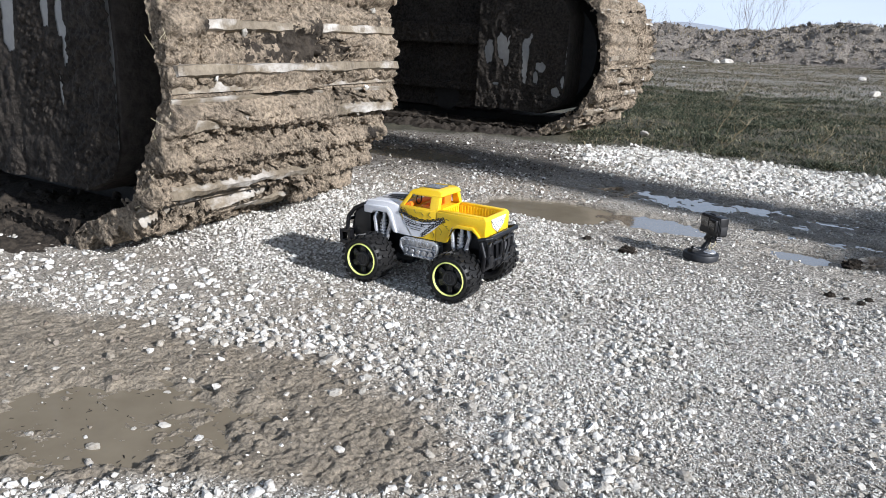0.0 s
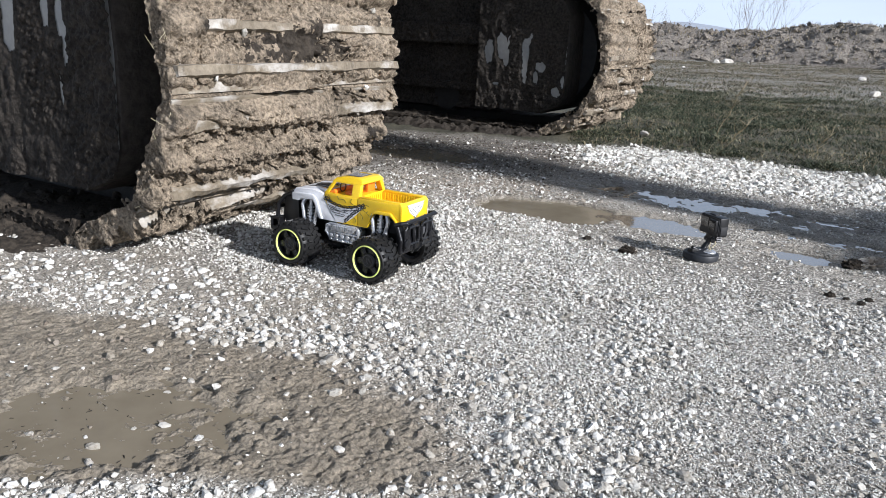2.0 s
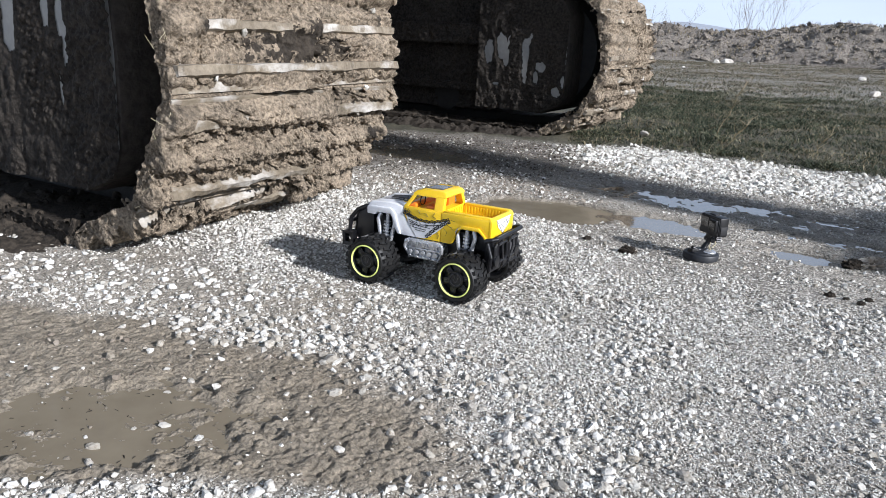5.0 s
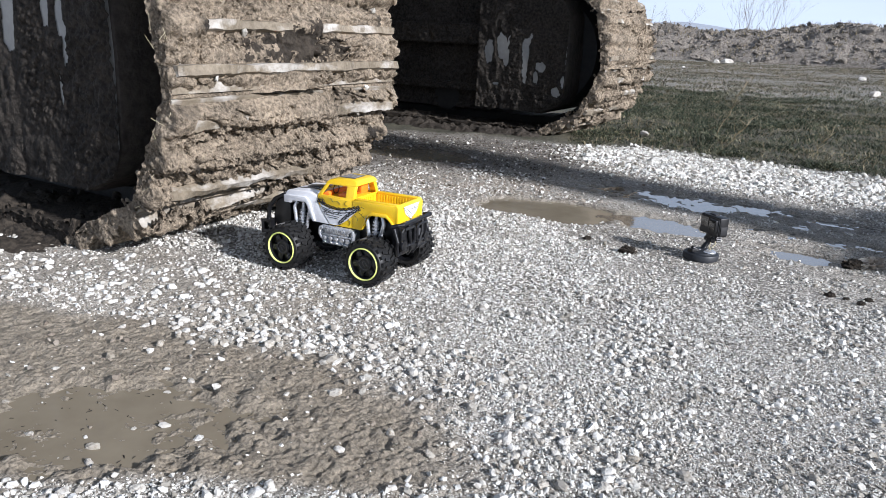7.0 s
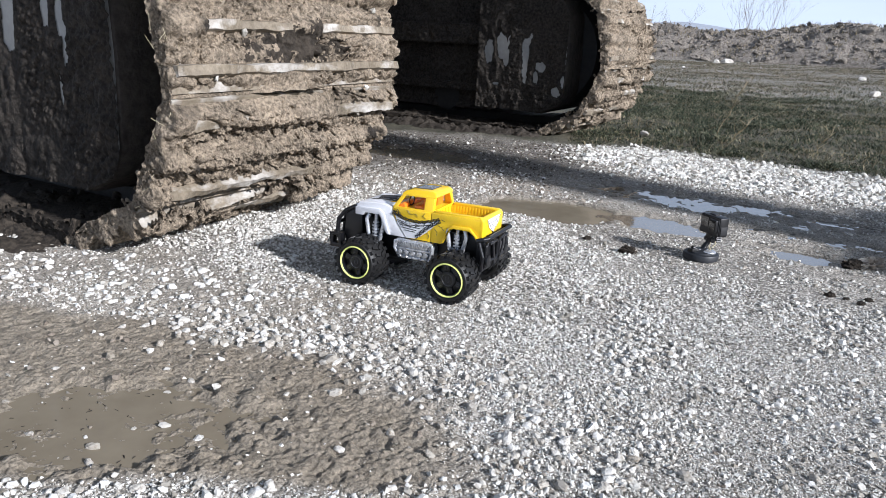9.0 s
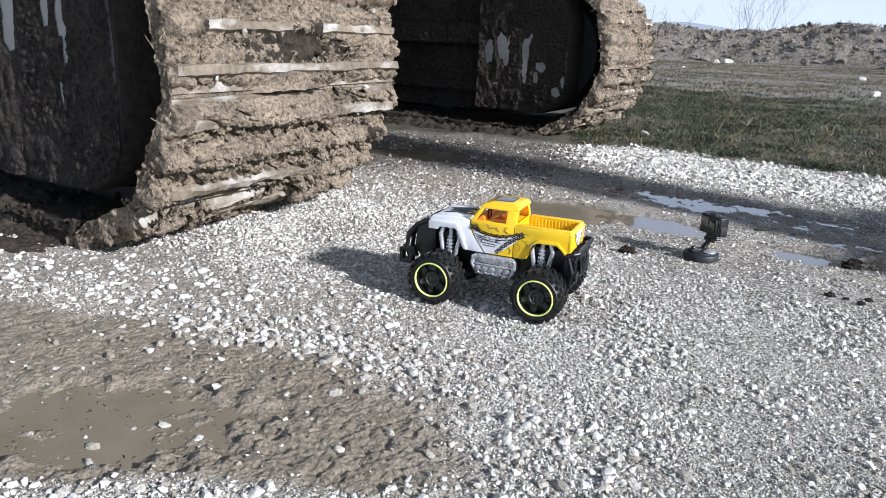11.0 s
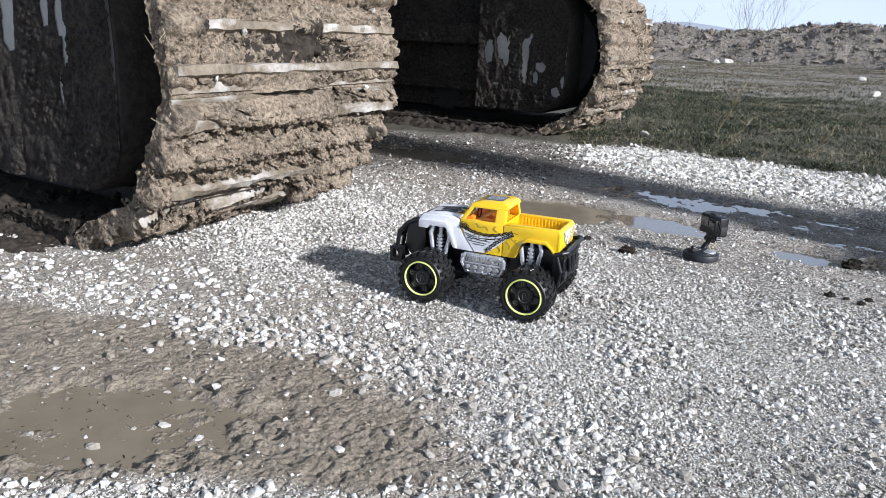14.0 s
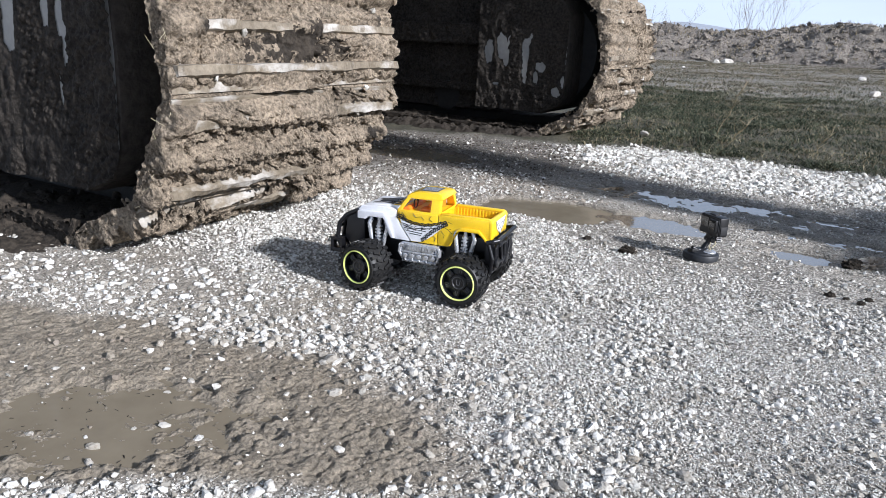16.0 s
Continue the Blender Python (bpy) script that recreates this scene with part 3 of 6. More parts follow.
build_field_stones()
for k in range(8):
    one = np.array([0.0])
    STONE_SHAPES.append(stones_mesh("stone", one, one, one, np.array([1.0]), "large", M_STONE, 0.3, 0.1))
STONES = [  # the larger loose stones: x, y, size in mm
    (-0.345, 0.835, 18), (-0.437, 0.762, 10), (-0.245, 0.740, 18), (-0.298, 0.732, 12), (-0.280, 0.756, 14), (-0.233, 0.639, 17), (-0.327, 0.617, 18), (-0.318, 0.590, 14), (-0.398, 0.635, 13),
    (-0.259, 0.801, 10), (-0.165, 0.729, 9), (-0.254, 0.545, 17), (-0.204, 0.554, 12), (-0.143, 0.556, 20), (-0.336, 0.875, 13), (-0.390, 0.897, 16), (-0.356, 0.909, 14), (-0.332, 0.913, 14),
    (-0.307, 0.895, 16), (-0.290, 0.892, 17), (-0.268, 0.849, 15), (-0.244, 0.877, 17), (-0.230, 0.863, 14), (-0.213, 0.848, 17), (-0.199, 0.848, 14), (-0.317, 0.873, 11), (-0.303, 0.865, 12),
    (-0.314, 0.535, 19), (-0.454, 0.692, 10), (-0.303, 0.653, 10), (-0.342, 0.634, 8), (0.076, 0.687, 20), (0.099, 0.576, 17), (0.155, 0.575, 19), (0.423, 0.661, 15), (0.360, 0.606, 15),
    (0.267, 0.851, 15), (0.278, 0.728, 15), (0.017, 0.692, 12), (0.024, 0.680, 13), (-0.123, 0.810, 19), (-0.084, 0.796, 17), (-0.045, 0.653, 16), (-0.112, 0.733, 17), (-0.091, 0.620, 15),
    (-0.004, 0.617, 12), (0.017, 0.639, 11), (0.004, 0.757, 18), (0.021, 0.860, 18), (0.040, 0.838, 16), (-0.050, 0.798, 14), (-0.024, 0.817, 13), (-0.084, 0.860, 15), (-0.116, 0.884, 14),
    (-0.153, 0.889, 14), (-0.168, 0.815, 13), (0.193, 0.625, 15), (0.120, 0.660, 14), (0.129, 0.640, 12), (0.106, 0.716, 14), (0.062, 0.739, 12), (0.298, 0.835, 12), (0.145, 0.796, 13),
    (0.551, 1.282, 14), (-0.152, 0.651, 6), (-0.045, 0.729, 12), (-0.008, 0.733, 12)]
rs = random.Random(5)
for sx, sy, mm in STONES + [(-0.42 + rs.random() * 0.54, 0, 0) for _ in range(40)]:
    if not mm:
        sy = float(np.interp(sx, [p[0] for p in BAND], [p[1] for p in BAND])) + rs.gauss(0, 0.045)
        mm = rs.uniform(10, 16)
    ob = new("stone", STONE_SHAPES[rs.randrange(8)])
    k = mm / 1000 * 0.84
    ob.matrix_world = Matrix.Translation((sx, sy, float(ground_height(np.array([sx]), np.array([sy]))[0]))) @ pose(0, 0, 0, 0, 0, rs.uniform(0, 360)) @ Matrix.Diagonal((k, k, k, 1))
    tagged(ob, "angular pale limestone piece lying on the gravel", "stone", "loose limestone pieces")

# ---- excavator undercarriage ----
SHOE_Y0, SHOE_L, WHEELBASE, PLATE_R, AXLE_Z, PITCH_N = 0.030, 0.595, 2.8, 0.304, 0.325, 37
LOOP = 2 * WHEELBASE + 2 * math.pi * PLATE_R


def on_loop(s):
    """Pose on the track's loop: x along the run, z outward; s = 0 is the foremost point."""
    s = (s + math.pi / 2 * PLATE_R) % LOOP - math.pi / 2 * PLATE_R
    arc = math.pi * PLATE_R
    if s < arc / 2:
        a = s / PLATE_R
        p = (PLATE_R * math.cos(a), AXLE_Z + PLATE_R * math.sin(a))
    elif s < arc / 2 + WHEELBASE:
        a, p = math.pi / 2, (-(s - arc / 2), AXLE_Z + PLATE_R)
    elif s < 1.5 * arc + WHEELBASE:
        a = math.pi / 2 + (s - arc / 2 - WHEELBASE) / PLATE_R
        p = (-WHEELBASE + PLATE_R * math.cos(a), AXLE_Z + PLATE_R * math.sin(a))
    else:
        a, p = -math.pi / 2, (-WHEELBASE + s - 1.5 * arc - WHEELBASE, AXLE_Z - PLATE_R)
    n = Vector((math.cos(a), 0, math.sin(a)))
    t = Vector((0, 1, 0)).cross(n)
    m = Matrix((t, (0, 1, 0), n)).transposed().to_4x4()
    m.translation = (p[0], 0, p[1])
    return m


def shoe_mesh(worn=False):
    """A steel plate with three bars, rolled in one piece; worn: nicked and rubbed bars."""
    top = []
    for x in (-0.068, 0.0, 0.068):
        top += [(x - 0.012, 0), (x - 0.0065, 0.026), (x + 0.0065, 0.026), (x + 0.012, 0)]
    bm = bmesh.new()
    outline = [(-0.1, -0.013), (-0.1, 0)] + top + [(0.1, 0), (0.1, -0.013)]
    if not worn:
        slab(bm, outline, SHOE_Y0, SHOE_L)
        return mesh_of("shoe", bm, M_SHOE, bevel=0.002)
    rings = []
    for y in np.linspace(SHOE_Y0, SHOE_L, 90):
        ring = []
        for k, (x, z) in enumerate(outline):
            n = [float(fbm(np.array(y), np.array(k * 0.3), 0, f, 3, 170 + q)) - 0.5 for q, f in enumerate((28, 60, 14))]
            ring.append(bm.verts.new((x + 0.007 * n[0] * (z > 0), y, z + (0.009 * n[1] + 0.010 * n[2] - 0.002) * (z > 0.01))))
        rings.append(ring)
    for a, b in zip(rings, rings[1:]):
        for k in range(len(outline)):
            bm.faces.new((a[k], b[k], b[(k + 1) % len(outline)], a[(k + 1) % len(outline)]))
    bm.faces.new(rings[0]), bm.faces.new(rings[-1][::-1])
    bmesh.ops.recalc_face_normals(bm, faces=bm.faces)
    return mesh_of("shoe", bm, M_SHOE, flat=True)


def dome(d, r):
    """Rounded crumbs out of the distance to scattered points."""
    return np.sqrt(np.clip(1 - (d / r) ** 2, 0, 1))


def mud_mesh(seed, depth, step, bare, material, crumble=0.5, reach=0.106):
    """Clay packed between the bars of one shoe, in the shoe's own space; bare: how far each bar shows; crumble: how much of it is broken up."""
    nx, ny = int(2 * reach / step), int((SHOE_L - SHOE_Y0 + 0.05) / step)
    x, y = np.meshgrid(np.linspace(-reach, reach, nx), np.linspace(SHOE_Y0 - 0.025, SHOE_L + 0.025, ny), indexing="ij")
    wx, wy = x + 0.010 * (fbm(x, y, 1.0, 45, 3, seed + 3) - 0.5), y + 0.010 * (fbm(x, y, 5.0, 45, 3, seed + 4) - 0.5)
    zone = smooth(0.60 - 0.25 * crumble, 0.70 - 0.25 * crumble, fbm(x, y * 0.6, seed * 0.7, 13, 4, seed + 15))
    fill = depth * (0.18 + 1.05 * fbm(x, y * 0.45, seed * 3.1, 11, 3, seed))
    smear = 0.0050 * (fbm(x + 0.06 * y, y * 0.05, 0.3, 120, 3, seed + 9) - 0.5) + 0.0022 * (fbm(x, y * 0.5, 0.3, 260, 2, seed + 10) - 0.5)
    clods = 0.016 * dome(cells(wx, wy, 30, seed + 5), 0.62) * smooth(0.40, 0.55, fbm(x, y, 2.0, 20, 2, seed + 8)) + 0.010 * dome(cells(wx, wy, 66, seed + 6), 0.6) + 0.0055 * dome(cells(wx, wy, 150, seed + 7), 0.6)
    rift = 1 - np.abs(2 * fbm(wx, wy * 0.7, 2.0, 26, 3, seed + 31) - 1)
    h = fill + smear * (1 - 0.6 * zone) + zone * (clods - 0.014) - 0.020 * smooth(0.90, 0.99, rift) * (0.3 + 0.7 * zone)
    for k, xb in enumerate((-0.068, 0.0, 0.068)):
        show = smooth(0.62 - 0.5 * bare[k], 0.70 - 0.5 * bare[k], fbm(y, y * 0 + k, seed, 6, 3, seed + 70 + k))
        off = x - xb + 0.008 * (fbm(x * 0, y, k, 30, 3, seed + 80) - 0.5)
        near = np.exp(-(off / 0.017) ** 4)
        level = 0.006 + 0.016 * fbm(x, y, k * 2.0, 50, 3, seed + 84)
        h = h - near * show * np.maximum(h - level, 0)
        crust = 0.0255 + 0.010 * fbm(x, y * 0.5, k, 40, 3, seed + 86) + smear + 0.5 * zone * (clods - 0.008)
        h = h + np.exp(-(off / 0.016) ** 4) * (1 - show) * np.maximum(crust - h, 0)
        h = h - 0.010 * np.exp(-((off - 0.024) / 0.007) ** 2) * smooth(0.45, 0.6, fbm(x * 0, y, k, 14, 3, seed + 88))
    joint = smooth(0.088, 0.098, np.abs(x) + 0.010 * (fbm(y, x * 0, seed, 22, 3, seed + 90) - 0.5))
    h = h - joint * smooth(0.62, 0.50, fbm(y, x * 0, seed, 7, 3, seed + 91)) * (h + 0.006)
    edge0, edge1 = (0.003 + 0.018 * np.maximum(fbm(x, x * 0, seed, 28, 3, seed + 50 + e) - 0.45, 0) for e in (0, 1))
    yy = np.clip(y, SHOE_Y0 - edge0, SHOE_L + edge1)
    out = np.maximum(SHOE_Y0 - y - edge0, y - SHOE_L - edge1)
    zz = h * (1 - smooth(-0.006, 0.012, out)) - 1.6 * np.clip(out - 0.010, 0, 0.016)
    yy = yy + 0.008 * (fbm(x, zz, y, 70, 3, seed + 12) - 0.5) + 0.006 * np.clip(out, 0, 0.01) / 0.01 * (0.5 - cells(x, zz * 2 + y, 90, seed))
    xx = x + 0.006 * (fbm(x, y, 7.0, 60, 3, seed + 13) - 0.5)
    i, j = np.meshgrid(np.arange(nx - 1), np.arange(ny - 1), indexing="ij")
    quads = np.stack([i * ny + j, (i + 1) * ny + j, (i + 1) * ny + j + 1, i * ny + j + 1], -1).reshape(-1, 4)
    me = from_arrays("mud_crust", np.stack([xx.ravel(), yy.ravel(), zz.ravel()], 1), quads, material, flat=False)
    # broken lumps sit where the clay has crumbled
    weight = (zone * (np.abs(x) < 0.092) * (out < -0.004) + 0.02).ravel()
    pick = np.random.default_rng(seed).choice(weight.size, int(900 * crumble + 60), p=weight / weight.sum())
    return me, (xx.ravel()[pick], yy.ravel()[pick], zz.ravel()[pick])


def lumps(name, places, sizes, material, parent, label):
    x, y, z = places
    ob = new(name, stones_mesh(name, x, y, z, sizes, "small", material, 1.5, 0.0))
    ob.parent = parent
    tagged(ob, label, kind="stuff")
    return ob


BARE = {-1: (0.05, 0.1, 0.2), 0: (0.40, -0.60, 0.36), 1: (-0.3, 0.20, 0.95), 2: (0.0, 0.2, 0.1)}  # upper, middle and lower bar of each shoe at the front


CRUMBLE = {-1: 0.70, 0: 1.15, 1: 0.80, 2: 1.0}  # how far the clay on each shoe is broken up


SCRAPES = [  # bare patches on each guard: x, z, half width, half height
    [(-0.135, 0.385, 0.020, 0.055), (-0.022, 0.395, 0.010, 0.030), (0.012, 0.385, 0.015, 0.040), (0.022, 0.335, 0.009, 0.040), (0.003, 0.260, 0.006, 0.018)],
    [(-0.185, 0.320, 0.022, 0.042), (-0.125, 0.350, 0.024, 0.045), (-0.104, 0.300, 0.014, 0.030), (-0.024, 0.330, 0.020, 0.055), (-0.022, 0.250, 0.014, 0.050), (0.050, 0.270, 0.026, 0.018), (0.026, 0.230, 0.010, 0.018), (0.120, 0.178, 0.022, 0.016), (0.140, 0.215, 0.010, 0.030), (-0.15, 0.195, 0.014, 0.006)]]


def build_track(excavator, y_left, fine):
    """One crawler: its chain, shoes, packed clay, guard and frame."""
    bm = bmesh.new()
    n = 72
    rows = []
    for i in range(n):
        m = on_loop(LOOP * i / n)
        rows.append([bm.verts.new(m @ Vector((0, y, z))) for y, z in ((0.21, -0.014), (0.21, -0.045), (0.385, -0.045), (0.385, -0.014))])
    for a, b in zip(rows, rows[1:] + rows[:1]):
        for k in range(4):
            bm.faces.new((a[k], a[(k + 1) % 4], b[(k + 1) % 4], b[k]))
    track = part("crawler_track", bm, M_CHAIN, excavator, "steel crawler track caked in brown clay")
    track.location = (0, y_left, 0)
    rr = np.random.default_rng(11 if fine else 12)
    start = radians(-27.5) * PLATE_R
    for k in range(PITCH_N):
        s = start + k * LOOP / PITCH_N
        rel = (k + 6) % PITCH_N - 6
        ob = new("shoe", (SHOE_WORN if rel < 3 else SHOE) if -2 < rel < 4 else SHOE_SHADED_MUD)
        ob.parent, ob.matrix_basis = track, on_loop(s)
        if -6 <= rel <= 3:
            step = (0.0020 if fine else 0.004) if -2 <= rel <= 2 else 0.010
            # below the front shoes the clay's colour carries the shade
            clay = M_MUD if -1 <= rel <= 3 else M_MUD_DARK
            me, (lx, ly, lz) = mud_mesh(100 + 7 * k + (0 if fine else 400), 0.026, step, BARE.get(rel, (0.2, 0.2, 0.2)) if fine else (0.05, 0.05, 0.05), clay, CRUMBLE.get(rel, 0.6))
            if fine and rel == 1:  # a greasy wet patch between the bars
                co = np.empty(len(me.vertices) * 3, np.float32)
                me.vertices.foreach_get("co", co)
                co = co.reshape(-1, 3)
                first = np.empty(len(me.polygons) * 4, np.int32)
                me.loops.foreach_get("vertex_index", first)
                q = co[first.reshape(-1, 4)[:, 0]]
                greasy = np.hypot((q[:, 0] - 0.028) / 0.036, (q[:, 1] - 0.31) / 0.115) + 1.6 * (fbm(q[:, 0], q[:, 1], 0, 42, 4, 190) - 0.5) + 1.3 * (fbm(q[:, 0], q[:, 1], 0, 140, 2, 191) - 0.5) < 0.85
                me.materials.append(M_MUD_DARK)
                me.polygons.foreach_set("material_index", greasy.astype(np.int32))
            mud = new("mud_crust", me)
            mud.parent, mud.matrix_basis = track, on_loop(s)
            if -1 <= rel <= 2:
                sizes = np.clip(rr.lognormal(math.log(0.0068), 0.48, len(lx)), 0.003, 0.022)
                lumps("clay_crumble", (lx, ly, lz - 0.05 * sizes), sizes, clay, track, "broken lumps of clay stuck on the shoe").matrix_basis = on_loop(s)
    # crumbs and clods along the edges and on the lower run
    px, py, pz, ps = [], [], [], []
    for _ in range(420 if fine else 260):
        s = rr.uniform(-0.42, 0.42)
        side = rr.uniform() < 0.75
        y = SHOE_Y0 + rr.normal(0.010, 0.006) if side else SHOE_L + rr.normal(-0.010, 0.006)
        q = on_loop(s) @ Vector((0, y, rr.uniform(-0.022, 0.012)))
        px.append(q.x), py.append(q.y), pz.append(q.z), ps.append(rr.lognormal(math.log(0.0085), 0.4))
    lumps("clay_grit", tuple(np.array(q) for q in (px, py, pz)), np.array(ps), M_MUD, track, "crumbs of brown clay stuck to the track")
    n = 500
    x = rr.uniform(-1.5, 0.08, n)
    lumps("lower_run_mud", (x, rr.uniform(0.02, 0.26, n), 0.014 + rr.uniform(0, 0.026, n)), rr.lognormal(math.log(0.014), 0.45, n), M_MUD_DARK, track, "wet clay lying on the lower run, shade put into its colour")
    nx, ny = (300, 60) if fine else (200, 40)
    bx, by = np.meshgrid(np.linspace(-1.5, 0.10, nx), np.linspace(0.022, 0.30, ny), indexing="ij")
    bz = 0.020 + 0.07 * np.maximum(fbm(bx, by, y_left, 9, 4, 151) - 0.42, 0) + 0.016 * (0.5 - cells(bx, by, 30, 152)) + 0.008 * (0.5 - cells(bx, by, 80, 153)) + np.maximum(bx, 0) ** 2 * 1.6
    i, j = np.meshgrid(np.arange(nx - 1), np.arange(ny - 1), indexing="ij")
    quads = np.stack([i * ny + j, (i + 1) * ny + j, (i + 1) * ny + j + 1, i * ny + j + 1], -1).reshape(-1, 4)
    # bed coloured dark in place of the shade inside the run
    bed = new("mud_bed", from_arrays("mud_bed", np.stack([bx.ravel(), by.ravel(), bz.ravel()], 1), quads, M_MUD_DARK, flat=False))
    bed.parent = track
    n = 16 if fine else 12
    q = [on_loop(s) @ Vector((0, y, 0.022)) for s, y in zip(rr.uniform(-0.30, 0.36, n), rr.uniform(SHOE_Y0 + 0.02, SHOE_L - 0.03, n))]
    lumps("stuck_stones", tuple(np.array([p[a] for p in q]) for a in range(3)), rr.uniform(0.006, 0.017, n), M_CHIPS, track, "pale stones stuck in the clay")
    bm = bmesh.new()
    for _ in range(46 if fine else 20):
        m = on_loop(rr.uniform(-0.40, 0.38))
        side = rr.uniform() < 0.6
        a = Vector((rr.normal(0, 0.012), (SHOE_Y0 if side else SHOE_L) + rr.normal(0, 0.02), 0.014))
        rod(bm, m @ a, m @ (a + Vector((rr.normal(0, 0.010), rr.normal(0, 0.010), rr.uniform(0.003, 0.010)))), 0.0005, 0.0003, 4)
    straw = part("straw", bm, M_HUSK, track, "bits of dry straw stuck in the clay")
    tagged(straw, "bits of dry straw stuck in the clay", kind="stuff")
    # guard over the idler wheel
    bm = bmesh.new()
    slab(bm, [(-0.23, 0.10), (0.06, 0.095), (0.125, 0.125), (0.152, 0.18), (0.157, 0.33), (0.150, 0.47), (0.11, 0.53), (-0.23, 0.54)], 0.060, 0.535)
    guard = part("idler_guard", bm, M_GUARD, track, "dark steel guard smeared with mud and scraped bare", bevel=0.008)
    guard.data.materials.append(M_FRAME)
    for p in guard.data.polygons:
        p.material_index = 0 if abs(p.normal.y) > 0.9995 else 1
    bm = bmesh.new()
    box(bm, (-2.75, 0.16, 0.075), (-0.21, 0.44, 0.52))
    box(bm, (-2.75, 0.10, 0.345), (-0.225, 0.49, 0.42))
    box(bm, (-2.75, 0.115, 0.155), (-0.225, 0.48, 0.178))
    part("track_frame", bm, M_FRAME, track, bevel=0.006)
    for x in (-0.42, -0.80, -1.18, -1.56, -1.94, -2.32):
        bm = bmesh.new()
        lathe(bm, [(0.14, 0.03), (0.145, 0.062), (0.22, 0.068), (0.225, 0.055), (0.37, 0.055), (0.375, 0.068), (0.45, 0.062), (0.455, 0.03)], 20)
        roller = part("roller", bm, M_CHAIN, track)
        roller.location = (x, 0, 0.125)
    for x, r in ((0.0, 0.235), (-WHEELBASE, 0.25)):
        bm = bmesh.new()
        lathe(bm, [(0.20, 0.05), (0.205, r - 0.02), (0.24, r), (0.35, r), (0.385, r - 0.02), (0.39, 0.05)], 32)
        wheel = part("idler" if x == 0 else "sprocket", bm, M_CHAIN, track)
        wheel.location = (x, 0, AXLE_Z)
    # clay splashed over the side of the track frame
    nx, nz = (160, 70) if fine else (240, 110)
    fx, fz = np.meshgrid(np.linspace(-1.25, -0.232, nx), np.linspace(0.080, 0.515, nz), indexing="ij")
    side = np.where((fz > 0.343) & (fz < 0.422), 0.097, np.where((fz > 0.153) & (fz < 0.180), 0.112, 0.157))
    cake = 0.004 + 0.035 * np.maximum(fbm(fx, fz * 0.8, y_left, 12, 4, 161) - 0.42, 0) + 0.014 * (0.5 - cells(fx, fz, 45, 162)) + 0.006 * (fbm(fx, fz, 0, 90, 3, 163) - 0.5)
    i, j = np.meshgrid(np.arange(nx - 1), np.arange(nz - 1), indexing="ij")
    quads = np.stack([i * nz + j, (i + 1) * nz + j, (i + 1) * nz + j + 1, i * nz + j + 1], -1).reshape(-1, 4)
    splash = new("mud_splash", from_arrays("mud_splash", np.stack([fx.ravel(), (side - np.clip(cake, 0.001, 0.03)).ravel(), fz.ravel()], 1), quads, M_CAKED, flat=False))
    splash.parent = track
    # clay smeared on the guard, scraped off in places
    nx, nz = (190, 215) if fine else (110, 125)
    gx, gz = np.meshgrid(np.linspace(-0.228, 0.150, nx), np.linspace(0.100, 0.536, nz), indexing="ij")
    bare = np.full(gx.shape, 9.0)
    for cx, cz, a, b in SCRAPES[0 if fine else 1]:
        bare = np.minimum(bare, np.hypot((gx - cx) / a, (gz - cz) / b))
    bare = bare + 1.9 * (fbm(gx * 1.3, gz * 0.6, y_left, 34, 4, 76) - 0.5)
    low = smooth(0.30, 0.16, gz)
    thick = 0.004 + (0.020 + 0.012 * low) * np.maximum(fbm(gx, gz * 0.45, y_left, 10, 4, 77) - 0.42, 0) + 0.011 * (fbm(gx, gz * 0.7, 1.0, 70, 4, 78) - 0.5) + 0.008 * (0.5 - cells(gx, gz * 0.7, 120, 79)) * smooth(0.42, 0.58, fbm(gx, gz * 0.5, 2.0, 14, 3, 80))
    thick = np.clip(thick, 0.0012, 0.02) * (0.2 + 0.8 * smooth(1.0, 1.5, bare))
    gy = 0.0596 - thick
    i, j = np.meshgrid(np.arange(nx - 1), np.arange(nz - 1), indexing="ij")
    outside = (gx > 0.058) & ((gz < 0.098 + 0.46 * (gx - 0.06)) | (gz < 0.125 + 2.04 * (gx - 0.125)) | (gz > 0.53 - 1.4 * (gx - 0.10)))
    keep = ((bare > 1.0) & ~outside)[:-1, :-1].ravel()
    quads = np.stack([i * nz + j, (i + 1) * nz + j, (i + 1) * nz + j + 1, i * nz + j + 1], -1).reshape(-1, 4)[keep]
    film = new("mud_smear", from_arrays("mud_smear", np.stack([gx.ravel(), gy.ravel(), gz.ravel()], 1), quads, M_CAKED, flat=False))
    film.parent = track
    film["label"] = "lumpy mud smeared over the guard, darkened in colour for shade"
    return track


